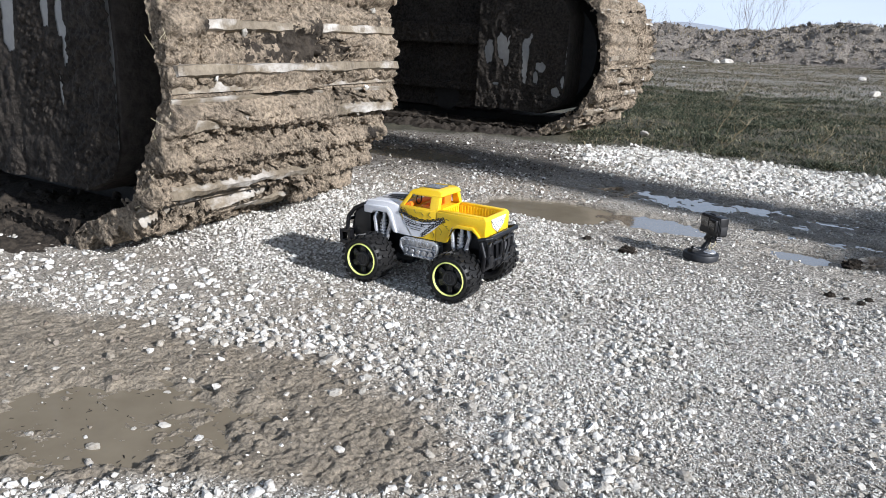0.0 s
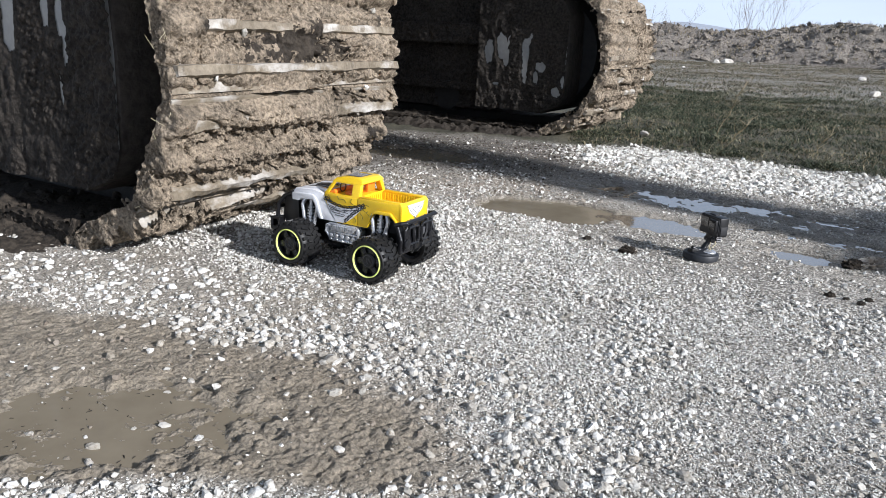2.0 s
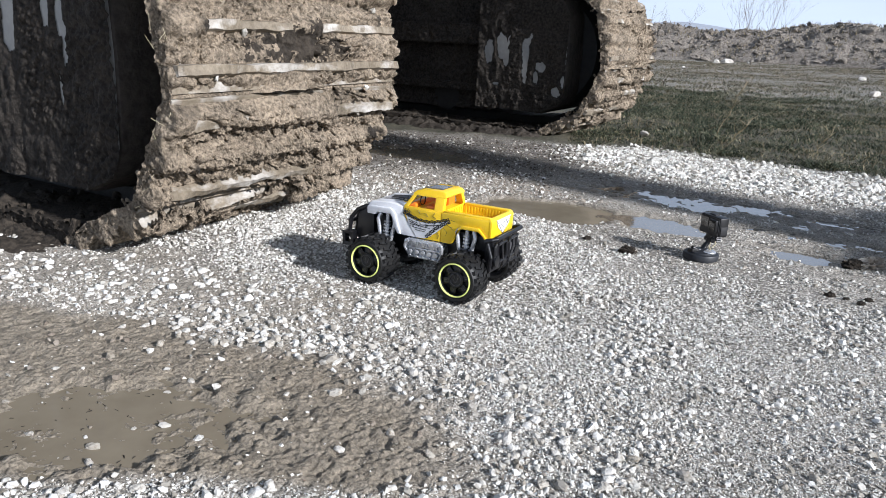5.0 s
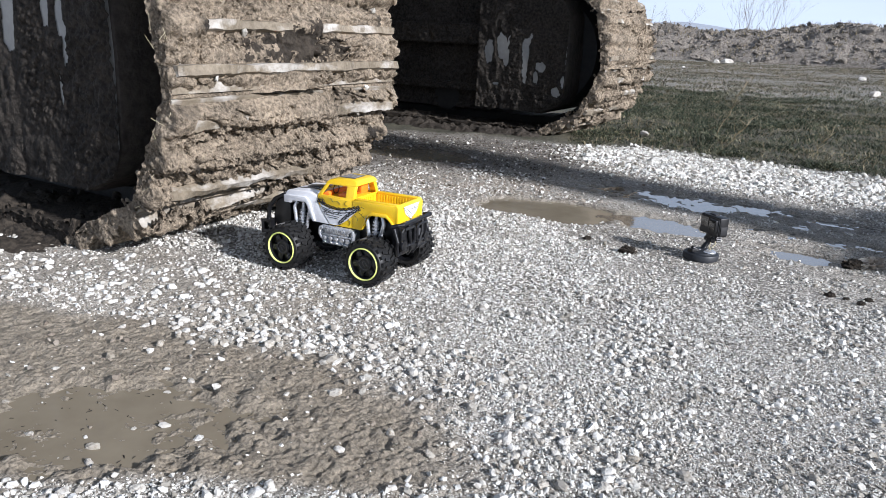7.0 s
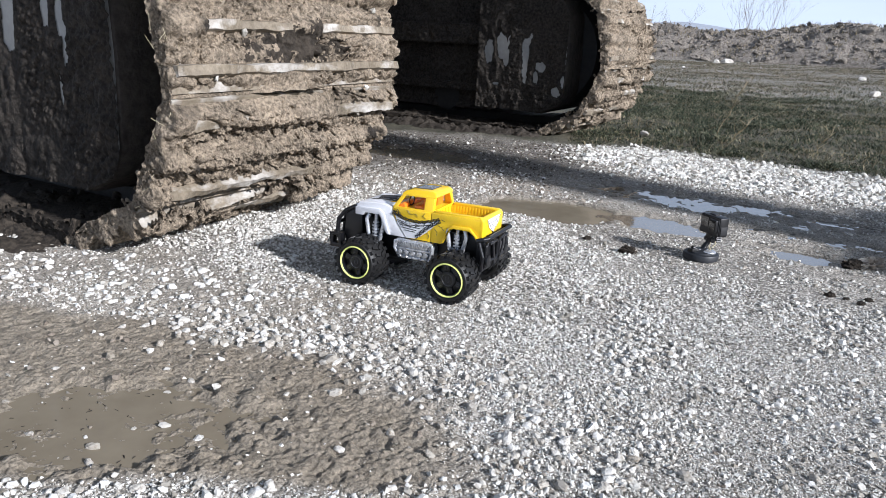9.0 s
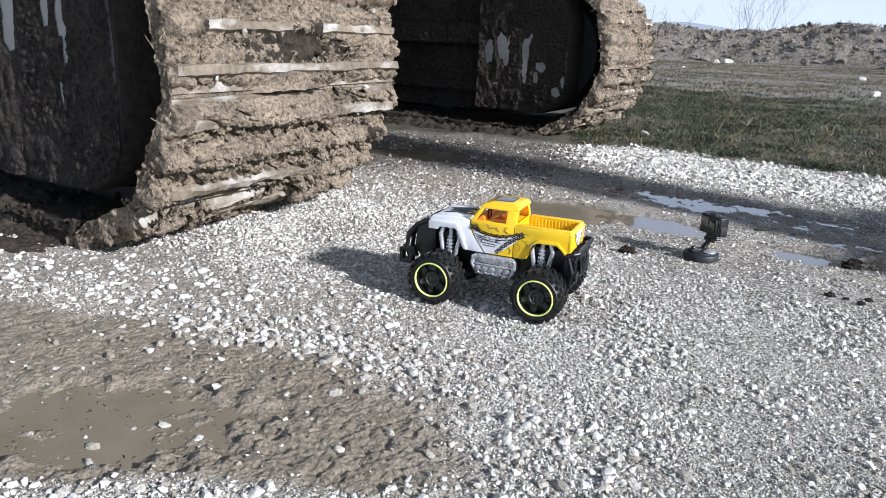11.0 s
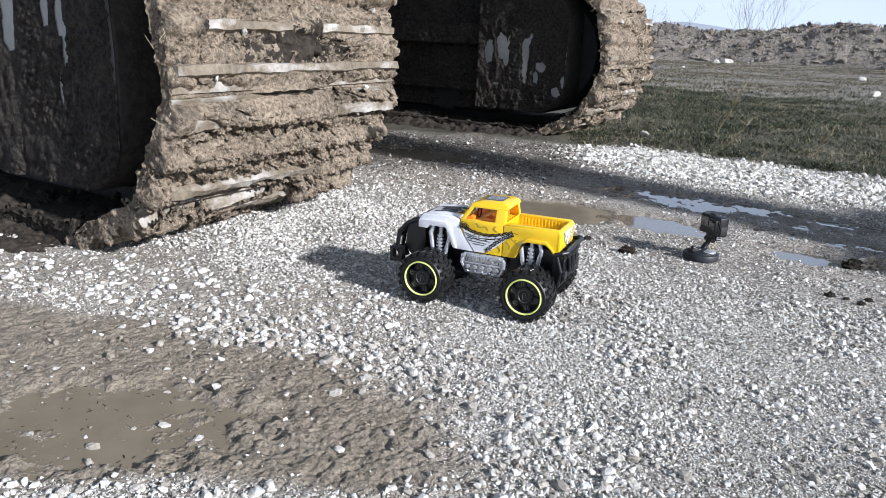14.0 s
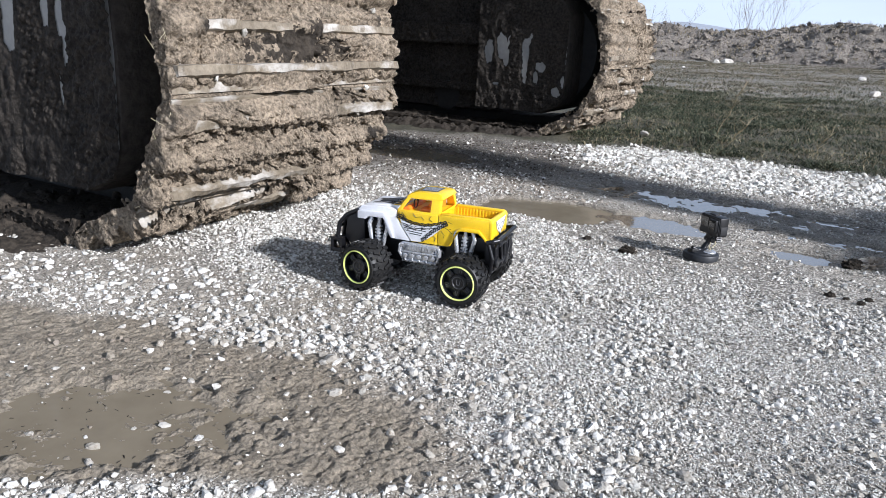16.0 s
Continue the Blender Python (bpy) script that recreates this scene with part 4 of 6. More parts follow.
def build_berm(y_edge, front, half, lift, material):
    """Wet clay pressed up along the edge of a crawler."""
    nx, ny = 400, 50
    x, y = np.meshgrid(np.linspace(-1.35, front, nx), np.linspace(-0.13, 0.13, ny), indexing="ij")
    rise = np.clip(1 - (np.abs(y + 0.05 * (fbm(x, y, 0, 5, 3, 141) - 0.5)) / half) ** 2, 0, 1) * smooth(front, front - 0.14, x) * smooth(-1.35, -1.25, x)
    z = rise * (lift + 0.060 * np.maximum(fbm(x, y, 0, 11, 4, 142) - 0.34, 0) + 0.020 * (0.5 - cells(x, y, 26, 143)) + 0.010 * (0.5 - cells(x, y, 70, 144))) - 0.006
    i, j = np.meshgrid(np.arange(nx - 1), np.arange(ny - 1), indexing="ij")
    quads = np.stack([i * ny + j, (i + 1) * ny + j, (i + 1) * ny + j + 1, i * ny + j + 1], -1).reshape(-1, 4)
    ob = new("mud_berm", from_arrays("mud_berm", np.stack([x.ravel(), y.ravel(), z.ravel()], 1), quads, material, flat=False))
    ob.matrix_world = pose(-0.6965, 1.2274, 0, 0, 0, -30.2) @ Matrix.Translation((0, y_edge, 0))
    return tagged(ob, "low berm of wet clay along the crawler, colour darkened for shade", "mud", kind="structure")


# wet mud, its colour darkened to stand for the excavator's shadow
M_SHADED_WET_MUD = surface("shaded_wet_brown_mud", (0.013, 0.0105, 0.008), (0.056, 0.045, 0.034), 9, 0.7, bump=1.0, distance=0.006, fine=12, spread=0.13, spec=0.35)
build_berm(1.925, 0.16, 0.12, 0.018, M_SHADED_WET_MUD)
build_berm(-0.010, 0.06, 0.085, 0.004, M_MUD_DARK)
SHOE, SHOE_SHADED_MUD, SHOE_WORN = shoe_mesh(), shoe_mesh(), shoe_mesh(True)
# muddy shoes away from the front, darkened in colour for shade
SHOE_SHADED_MUD.materials.clear()
SHOE_SHADED_MUD.materials.append(M_MUD_DARK)
M_HUSK = surface("straw", (0.30, 0.26, 0.16), (0.50, 0.44, 0.30), 30, 0.8, bump=0)
excavator = new("excavator")
tagged(excavator, "tracked excavator with crawlers thickly caked in brown clay", "excavator")
excavator.matrix_world = pose(-0.6965, 1.2274, 0, 0, 0, -30.2)
build_track(excavator, 0.0, True)
build_track(excavator, 1.934, False)
bm = bmesh.new()
box(bm, (-2.0, 0.42, 0.26), (-1.0, 2.12, 0.50))
box(bm, (-1.95, 0.75, 0.50), (-1.05, 1.78, 0.66))
part("carbody", bm, M_FRAME, excavator, bevel=0.02)
bm = bmesh.new()
lathe(bm, [(0.66, 0.46), (0.68, 0.50), (0.97, 0.50), (0.995, 0.46)], 40, axis="z")
part("slewing_ring", bm, M_CHAIN, excavator).location = (-1.5, 1.265, 0)
bm = bmesh.new()
slab(bm, [(-2.95, 1.00), (-2.95, 2.1), (-1.1, 2.1), (-0.95, 1.5), (-0.85, 1.4), (-0.85, 1.00)], -0.05, 2.58)
part("upper_deck", bm, M_FRAME, excavator, bevel=0.03)
M_BOOM = surface("weathered_yellow_paint", (0.42, 0.26, 0.03), (0.60, 0.40, 0.05), 6, 0.5, worn=(0.16, 0.12, 0.09), worn_at=0.60)


def build_arm():
    """The boom, with the stick let down to a bucket that rests on the ground before the machine."""
    home = excavator.matrix_world.inverted()
    foot, knee, tip, wrist = (home @ Vector(p) for p in ((-0.84, 2.77, 1.30), (1.60, 1.60, 3.20), (3.00, 0.49, 2.60), (1.75, 0.965, 0.42)))

    def beam(name, spine, wide, depths):
        bm = bmesh.new()
        rings = []
        for k, p in enumerate(spine):
            run = (spine[min(k + 1, len(spine) - 1)] - spine[max(k - 1, 0)]).normalized()
            side = run.cross(Vector((0, 0, 1))).normalized()
            up = side.cross(run)
            rings.append([bm.verts.new(p + side * a * wide / 2 + up * b * depths[k] / 2) for a, b in ((-1, -1), (1, -1), (1, 1), (-1, 1))])
        for a, b in zip(rings, rings[1:]):
            for k in range(4):
                bm.faces.new((a[k], a[(k + 1) % 4], b[(k + 1) % 4], b[k]))
        bm.faces.new(rings[0]), bm.faces.new(rings[-1])
        return part(name, bm, M_BOOM, excavator, bevel=0.012)

    beam("boom", [foot, foot.lerp(knee, 0.55) + Vector((0, 0, 0.25)), knee, tip], 0.36, (0.30, 0.50, 0.48, 0.26))
    beam("stick", [tip, tip.lerp(wrist, 0.2), wrist], 0.24, (0.30, 0.38, 0.20))
    bm = bmesh.new()
    shell = [(-0.02, 0.50), (0.16, 0.50), (0.40, 0.30), (0.46, 0.05), (0.30, -0.10), (-0.10, -0.12), (-0.10, -0.10), (0.28, -0.07), (0.43, 0.06), (0.37, 0.28), (0.15, 0.47), (-0.02, 0.47)]
    slab(bm, [(x * 0.8, z * 0.8) for x, z in shell], -0.3, 0.3)
    for s in (-0.30, 0.29):
        slab(bm, [(x * 0.8, z * 0.8) for x, z in shell[:6]], s, s + 0.01)
    bucket = part("bucket", bm, M_FRAME, excavator, "muddy steel digging bucket resting on the ground")
    bucket.location = (wrist.x, wrist.y, 0.096)
    return bucket


build_arm()

# ---- toy truck ----


def plastic(name, base, rough=0.32, coat=0.3):
    dark = tuple(c * 0.88 for c in base)
    return surface(name, dark, base, 40, rough, 0.0, 0.06, 0.0004, 10, coat=coat)


P_YELLOW = plastic("yellow_plastic", (0.92, 0.60, 0.010))
P_WHITE = plastic("white_plastic", (0.80, 0.80, 0.82))
P_BLACK = plastic("black_plastic", (0.007, 0.007, 0.0085), 0.36, 0.08)
P_INK = plastic("black_print", (0.02, 0.02, 0.022), 0.4, 0.1)
P_RUBBER = surface("black_rubber", (0.005, 0.005, 0.0056), (0.015, 0.0145, 0.014), 30, 0.5, 0.0, 0.3, 0.0006, 8, spec=0.4)
P_SILVER = surface("silver_plastic", (0.40, 0.41, 0.43), (0.70, 0.71, 0.73), 60, 0.26, 0.65, 0.1, 0.0004)
P_LIME = plastic("lime_trim", (0.76, 0.82, 0.24), 0.4)
P_ORANGE = plastic("orange_plastic", (0.80, 0.22, 0.012), 0.45)
P_GREY = plastic("dark_grey_print", (0.075, 0.075, 0.08), 0.4)
MM = 0.001
truck = new("toy_truck")
tagged(truck, "yellow and white toy monster truck with big black tyres", "toy truck")


def tpart(name, bm, material, parent=None, label="", bevel=0.0, flat=False):
    return part(name, scaled(bm, MM), material, parent or truck, label, flat, bevel * MM)


def build_body():
    # white front: fenders with arch, narrow hood
    fender = [(-104, 108), (-104, 118), (-99, 125), (-62, 127), (-40, 124), (-38, 112), (-30, 100), (-14, 78), (-44, 78.5), (-49, 84), (-55, 103), (-60, 109), (-86, 109), (-90, 104), (-104, 104)]
    for s in (-1, 1):
        bm = bmesh.new()
        slab(bm, fender, s * 40, s * 27)
        tpart("fender", bm, P_WHITE, label="white plastic front fender", bevel=2.0)
    bm = bmesh.new()
    slab(bm, [(-104, 106), (-104, 119), (-98, 125), (-70, 128), (-38, 129), (-38, 106)], -26.6, 26.6)
    hood = tpart("hood", bm, P_WHITE, label="white hood with black scoop print", bevel=2.5)
    for s in (-1, 1):
        bm = bmesh.new()
        slab(bm, [(-90, 126.2), (-70, 128.6), (-54, 129.2), (-54, 128.4), (-70, 127.8), (-90, 125.4)], s * 17, s * 11)
        tpart("hood_print", bm, P_INK, hood)
    bm = bmesh.new()  # splashed print before the windscreen
    r = random.Random(19)
    for _ in range(34):
        x, y, k = r.uniform(-58, -41), r.uniform(-24, 24), r.uniform(1.2, 4.0)
        a = r.uniform(0, 6.28)
        vs = [(x + k * math.cos(a + q), y + k * 0.7 * math.sin(a + q)) for q in (0, 1.9, 3.6)]
        lo, hi = ([bm.verts.new((px, py, 128.9 + (px + 54) * 0.03 + dz)) for px, py in vs] for dz in (0, 0.5))
        bm.faces.new(lo), bm.faces.new(hi)
        for q in range(3):
            bm.faces.new((lo[q], lo[(q + 1) % 3], hi[(q + 1) % 3], hi[q]))
    tpart("hood_splash", bm, P_INK, hood)
    bm = bmesh.new()
    slab(bm, [(-50, 128.2), (-39, 128.7), (-39, 129.3), (-50, 128.9)], -25, 25)
    tpart("hood_edge", bm, P_YELLOW, hood)
    bm = bmesh.new()
    slab(bm, [(-84, 126), (-80, 129.5), (-60, 130.5), (-52, 127.5)], -7, 7)
    tpart("hood_scoop", bm, P_INK, hood, bevel=1.2)
    # yellow cab tub and bed
    side = [(-38, 124.5), (30, 124.5), (110, 126), (112.5, 122), (113, 96), (111, 93.5), (105, 93.5), (103, 95), (97, 103), (93, 105), (66, 105), (60, 101), (49, 80), (46, 78), (-13.6, 78), (-29.6, 100), (-37.6, 112)]
    bm = bmesh.new()
    slab(bm, [(-38, 124.5), (29, 124.5), (29, 78), (-13.6, 78), (-29.6, 100), (-37.6, 112)], -39.6, 39.6)
    tub = tpart("cab_tub", bm, P_YELLOW, bevel=1.6)
    for s in (-1, 1):
        bm = bmesh.new()
        slab(bm, [(29.2, 124.5)] + side[2:14] + [(29.2, 78)], s * 40, s * 32)
        tpart("bed_side", bm, P_YELLOW, bevel=1.8)
        bm = bmesh.new()  # flared lip over the rear wheel
        lip = [(50, 84), (60, 106), (66, 111), (94, 111), (104, 101), (109, 94), (105, 94), (101, 99.5), (93, 105.5), (66, 105.5), (60, 101.5), (51, 80.5), (47, 80)]
        slab(bm, lip, s * 40, s * 43.5)
        tpart("arch_lip", bm, P_YELLOW, bevel=1.2)
        bm = bmesh.new()
        lip = [(-104, 105), (-104, 117), (-99, 118.5), (-60, 119), (-52, 112), (-44, 88), (-41, 80), (-46, 80), (-50, 85), (-56, 103.5), (-61, 109.5), (-86, 109.5), (-90, 104.6)]
        slab(bm, lip, s * 40, s * 43.5)
        tpart("fender_lip", bm, P_WHITE, bevel=1.2)
        bm = bmesh.new()
        box(bm, (33, s * 38.5, 124), (110, s * 31, 128))
        tpart("bed_rail", bm, P_YELLOW, bevel=1.2)
    bm = bmesh.new()
    box(bm, (29.2, -32, 104), (110, 32, 107))
    tpart("bed_floor", bm, P_YELLOW, bevel=0.5)
    bm = bmesh.new()
    slab(bm, [(107, 96), (113.5, 96), (114.5, 122), (111.5, 127), (107, 127)], -40, 40)
    gate = tpart("tailgate", bm, P_YELLOW, bevel=2.0)
    for i in range(14):
        for s in (-1, 1):
            bm = bmesh.new()
            box(bm, (34 + i * 5.2, s * 32.2, 107), (36.4 + i * 5.2, s * 30.8, 123.5))
            tpart("rib", bm, P_YELLOW, bevel=0.5)
    for i in range(10):
        bm = bmesh.new()
        box(bm, (29, -27 + i * 5.7, 107), (31, -24.6 + i * 5.7, 123))
        tpart("rib", bm, P_YELLOW, bevel=0.5)
    # tailgate emblem
    bm = bmesh.new()
    tri = [(-26, 123), (26, 123), (18, 110), (0, 99), (-18, 110)]
    vs = [bm.verts.new((114.9 - abs(z - 122) * 0.032, y, z)) for y, z in tri]
    ws = [bm.verts.new((115.7 - abs(z - 122) * 0.032, y, z)) for y, z in tri]
    bm.faces.new(vs), bm.faces.new(ws)
    for i in range(5):
        bm.faces.new((vs[i], vs[(i + 1) % 5], ws[(i + 1) % 5], ws[i]))
    badge = tpart("emblem", bm, P_WHITE, gate, "white shield print with black strokes")
    bm = bmesh.new()
    for a, b in (((-25, 122), (0, 98.6)), ((25, 122), (0, 98.6)), ((-14, 118), (2, 107)), ((8, 119), (16, 112)), ((-4, 116), (10, 116))):
        rod(bm, (115.3 - abs(a[1] - 122) * 0.03, *a), (115.3 - abs(b[1] - 122) * 0.03, *b), 0.7, n=6)
    tpart("emblem_stroke", bm, P_INK, badge)
    return tub


def frame_panel(bm, quad, margin, y_off=0):
    """A four-cornered panel with an opening, as a rim of faces."""
    c = sum((Vector(q) for q in quad), Vector()) / 4
    inner = []
    for q in quad:
        d = c - Vector(q)
        inner.append(Vector(q) + d.normalized() * margin)
    a = [bm.verts.new(q) for q in quad]
    b = [bm.verts.new(q) for q in inner]
    for i in range(4):
        bm.faces.new((a[i], a[(i + 1) % 4], b[(i + 1) % 4], b[i]))


def build_cab():
    low = {"f": -39, "r": 31}
    top = {"f": -24, "r": 29}
    zb, zt, yb, yt = 124.6, 147.5, 38.5, 31
    bm = bmesh.new()
    for s in (-1, 1):
        # side with its window opening
        o = [(low["f"], s * yb, zb), (low["r"], s * yb, zb), (top["r"], s * yt, zt), (top["f"], s * yt, zt)]
        i = [(-31, s * (yb - 0.6), 126.6), (15, s * (yb - 0.6), 126.6), (15, s * (yt + 1.4), 144), (-20, s * (yt + 1.4), 144)]
        a, b = [bm.verts.new(p) for p in o], [bm.verts.new(p) for p in i]
        for k in range(4):
            bm.faces.new((a[k], a[(k + 1) % 4], b[(k + 1) % 4], b[k]))
    frame_panel(bm, [(low["f"], -yb, zb), (low["f"], yb, zb), (top["f"], yt, zt), (top["f"], -yt, zt)], 7)
    frame_panel(bm, [(low["r"], -yb, zb), (low["r"], yb, zb), (top["r"], yt, zt), (top["r"], -yt, zt)], 8)
    bmesh.ops.remove_doubles(bm, verts=bm.verts, dist=0.01)
    bmesh.ops.recalc_face_normals(bm, faces=bm.faces)
    bmesh.ops.solidify(bm, geom=bm.faces[:], thickness=2.6)
    cab = tpart("cab_frame", bm, P_YELLOW, bevel=0.7)
    bm = bmesh.new()
    slab(bm, [(-27, 146), (-21, 151), (-10, 153.6), (22, 154.2), (29, 152.2), (32, 146.5), (30, 144.5), (-25, 144.5)], -32, 32)
    for v in bm.verts:
        if v.co.z > 150:
            v.co.y *= 0.86
    roof = tpart("roof", bm, P_YELLOW, bevel=2.2)
    bm = bmesh.new()
    slab(bm, [(-12, 153.2), (18, 154.3), (18, 155.2), (-12, 154.2)], -16, 16)
    panel = tpart("roof_panel", bm, P_GREY, roof, "dark grey printed roof hatch", bevel=0.5)
    bm = bmesh.new()
    slab(bm, [(-9, 154.0), (15, 154.9), (15, 155.6), (-9, 154.9)], -12, 12)
    tpart("hatch_print", bm, P_SILVER, panel)
    for y in (-17, 17):
        bm = bmesh.new()
        box(bm, (-6, y - 11, 118), (14, y + 11, 129))
        box(bm, (9, y - 11, 126), (17, y + 11, 142))
        tpart("seat", bm, P_ORANGE, label="orange plastic seat", bevel=2.5)
    bm = bmesh.new()
    slab(bm, [(-37, 124), (-24, 132), (-20, 130), (-20, 124)], -34, 34)
    tpart("dashboard", bm, P_ORANGE, bevel=1.5)
    bm = bmesh.new()
    ring = [(0, 6.6), (-1.1, 7.7), (0, 8.8), (1.1, 7.7)]
    lathe(bm, ring, 22, closed=True)
    bmesh.ops.rotate(bm, verts=bm.verts, cent=(0, 0, 0), matrix=Euler((0, radians(25), radians(90))).to_matrix())
    bmesh.ops.translate(bm, verts=bm.verts, vec=(-17, -17, 134))
    tpart("steering_wheel", bm, P_BLACK)


def build_decals(tub):
    """Printed swoosh, chains and cracks on both doors."""
    for s in (-1, 1):
        y = s * 39.9
        bm = bmesh.new()
        outline = [(-33, 112), (-20, 107), (-6, 104.5), (8, 105), (22, 108), (43, 114.5), (36, 106), (28, 98), (19, 90), (9, 83.5), (1, 79.5), (-13.2, 79.2), (-29.4, 100.6)]
        slab(bm, outline, y, y + s * 0.5)
        swoosh = tpart("swoosh", bm, P_WHITE, tub, "white swoosh print on the door")
        bm = bmesh.new()
        for k in range(30):
            upper = k < 17
            t = k / 16 if upper else (k - 17) / 12
            if upper:
                x, z = -36 + 76 * t, 117.5 - 12 * math.sin(math.pi * (0.06 + 0.80 * t)) + 3 * t
            else:
                x, z = 43 - 38 * t, 112.5 - 29 * t + 3 * math.sin(math.pi * t)
            ang = (-12 if upper else 34) + (28 if k % 2 else -22)
            m = Matrix.Translation((x, y + s * 0.7, z)) @ pose(0, 0, 0, 0, ang, 0)
            for dx, dz, lx, lz in ((0, 1.2, 2.7, 0.6), (0, -1.2, 2.7, 0.6), (2.3, 0, 0.6, 1.4), (-2.3, 0, 0.6, 1.4)):
                box(bm, (dx - lx, -0.25, dz - lz), (dx + lx, 0.25, dz + lz), m)
        tpart("chain_print", bm, P_INK, tub, "black chain print along the door")
        bm = bmesh.new()
        for a, b in (((-28, 103), (-6, 98)), ((-26, 99), (10, 97)), ((-22, 95), (4, 93)), ((-8, 100), (16, 102)), ((-30, 106), (-12, 102)), ((-16, 91), (2, 90)), ((6, 100), (26, 105))):
            rod(bm, (a[0], y + s * 0.5, a[1]), (b[0], y + s * 0.5, b[1]), 0.55, n=6)
        tpart("lettering_bar", bm, P_INK, swoosh)
        bm = bmesh.new()
        r = random.Random(71)
        for _ in range(46):
            t = r.random()
            x = -27 + 58 * t
            z = 100.5 + 3.5 * t + r.gauss(0, 3.2 - 1.6 * t)
            a, k = r.uniform(-0.7, 0.5), r.uniform(1.0, 3.4)
            slab(bm, [(x, z), (x + k * math.cos(a), z + k * math.sin(a)), (x + 0.5 * k, z + r.uniform(0.7, 2.0))], y + s * 0.4, y + s * 0.75)
        for _ in range(26):
            x = r.uniform(-38, -22)
            z = 119 - (x + 38) * 0.55 + r.gauss(0, 2.4)
            k = r.uniform(1.2, 3.2)
            slab(bm, [(x, z), (x + k, z - r.uniform(0, k)), (x + 0.4 * k, z + r.uniform(0.6, 1.8))], y, y + s * 0.7)
        tpart("splatter_print", bm, P_INK, tub)
        bm = bmesh.new()
        cracks = [((-30, 122), (-24, 116), (-26, 112)), ((-12, 123), (-8, 117), (2, 119), (6, 114)), ((18, 122), (14, 117), (20, 113)), ((40, 113), (46, 116), (52, 114)), ((38, 108), (46, 104), (50, 106)),
                  ((34, 101), (40, 95), (38, 90)), ((20, 95), (26, 88), (24, 83)), ((10, 90), (12, 84)), ((46, 104), (52, 99))]
        for run in cracks:
            for a, b in zip(run, run[1:]):
                rod(bm, (a[0], y + s * 0.05, a[1]), (b[0], y + s * 0.05, b[1]), 0.33, n=5)
        tpart("crack_print", bm, P_INK, tub)


def build_running_gear():
    bm = bmesh.new()
    slab(bm, [(-96, 62), (-96, 100), (108, 96), (108, 60), (84, 46), (40, 38), (-40, 38), (-84, 46)], -22, 22)
    tpart("chassis", bm, P_BLACK, bevel=2)
    bm = bmesh.new()
    slab(bm, [(-100, 76), (-100, 104), (112, 96), (112, 74)], -31, 31)
    tpart("underbody", bm, P_BLACK, bevel=2)
    for s in (-1, 1):
        bm = bmesh.new()
        box(bm, (-30, s * 20, 49), (32, s * 40, 76))
        box(bm, (-33, s * 24, 58), (-27, s * 43, 74))
        box(bm, (29, s * 24, 54), (35, s * 42, 70))
        box(bm, (-24, s * 38, 64), (26, s * 43.5, 77))
        engine = tpart("engine", bm, P_SILVER, label="silver moulded engine block", bevel=1.2)
        bm = bmesh.new()
        for k in range(9):
            box(bm, (-18 + k * 4.2, s * 43, 66.5), (-15.8 + k * 4.2, s * 45, 74))
        tpart("cooling_fin", bm, P_SILVER, engine, bevel=0.3)
        for k in range(5):  # lower row of round covers over a ledge
            bm = bmesh.new()
            x = -22 + k * 11.5
            rod(bm, (x, s * 38, 56), (x, s * 44.5, 56), 4.8, 3.6, 14)
            rod(bm, (x, s * 40, 50.5), (x, s * 43.2, 48), 2.6, n=10)
            tpart("cover", bm, P_SILVER, engine, bevel=0.5)
        bm = bmesh.new()
        box(bm, (-29, s * 36, 60.5), (31, s * 44, 63.5))
        box(bm, (-27, s * 36, 46), (29, s * 42, 49.5))
        tpart("ledge", bm, P_SILVER, engine, bevel=0.8)
        for run in ([(26, 40, 75), (33, 43, 72), (34, 43, 60), (30, 41, 52)], [(-24, 40, 75), (-31, 43, 71), (-32, 43, 62), (-28, 41, 54)]):
            bm = bmesh.new()
            pipe(bm, [(x, s * y, z) for x, y, z in run], 2.6, 8)
            tpart("exhaust", bm, P_SILVER, engine)
        for k in range(5):
            bm = bmesh.new()
            x = -27 + k * 13.5
            rod(bm, (x, s * 38, 72), (x, s * 45.5, 72), 2.3)
            tpart("bolt", bm, P_SILVER, engine)
        for x in (-79, 79):
            xo = x + (9 if x < 0 else -7)
            bm = bmesh.new()
            pipe(bm, [(xo - 12, s * 36, 107), (xo - 15, s * 39, 98), (xo - 9, s * 40, 66)], 3.4)
            tpart("strut", bm, P_SILVER, label="silver plastic suspension strut")
            bm = bmesh.new()
            pipe(bm, [(xo + 12, s * 36, 104), (xo + 16, s * 39, 94), (xo + 9, s * 40, 66)], 3.4)
            tpart("strut", bm, P_SILVER, label="silver plastic suspension strut")
            bm = bmesh.new()
            rod(bm, (xo, s * 34, 108), (xo, s * 38, 62), 3.4)
            for k in range(6):
                rod(bm, (xo, s * (35.2 + k * 0.4), 96 - k * 5.2), (xo, s * (35.4 + k * 0.4), 93.4 - k * 5.2), 5.4 + 0.35 * k, n=14)
            tpart("shock_absorber", bm, P_SILVER, label="silver coil shock absorber")
    for x in (-79, 79):
        bm = bmesh.new()
        rod(bm, (x, -50, 38), (x, 50, 38), 6, n=12)
        bmesh.ops.create_icosphere(bm, subdivisions=2, radius=15, matrix=Matrix.Translation((x, 0, 40)))
        box(bm, (x - 8, -44, 34), (x + 8, -26, 64))
        box(bm, (x - 8, 44, 34), (x + 8, 26, 64))
        tpart("axle", bm, P_BLACK, bevel=1)


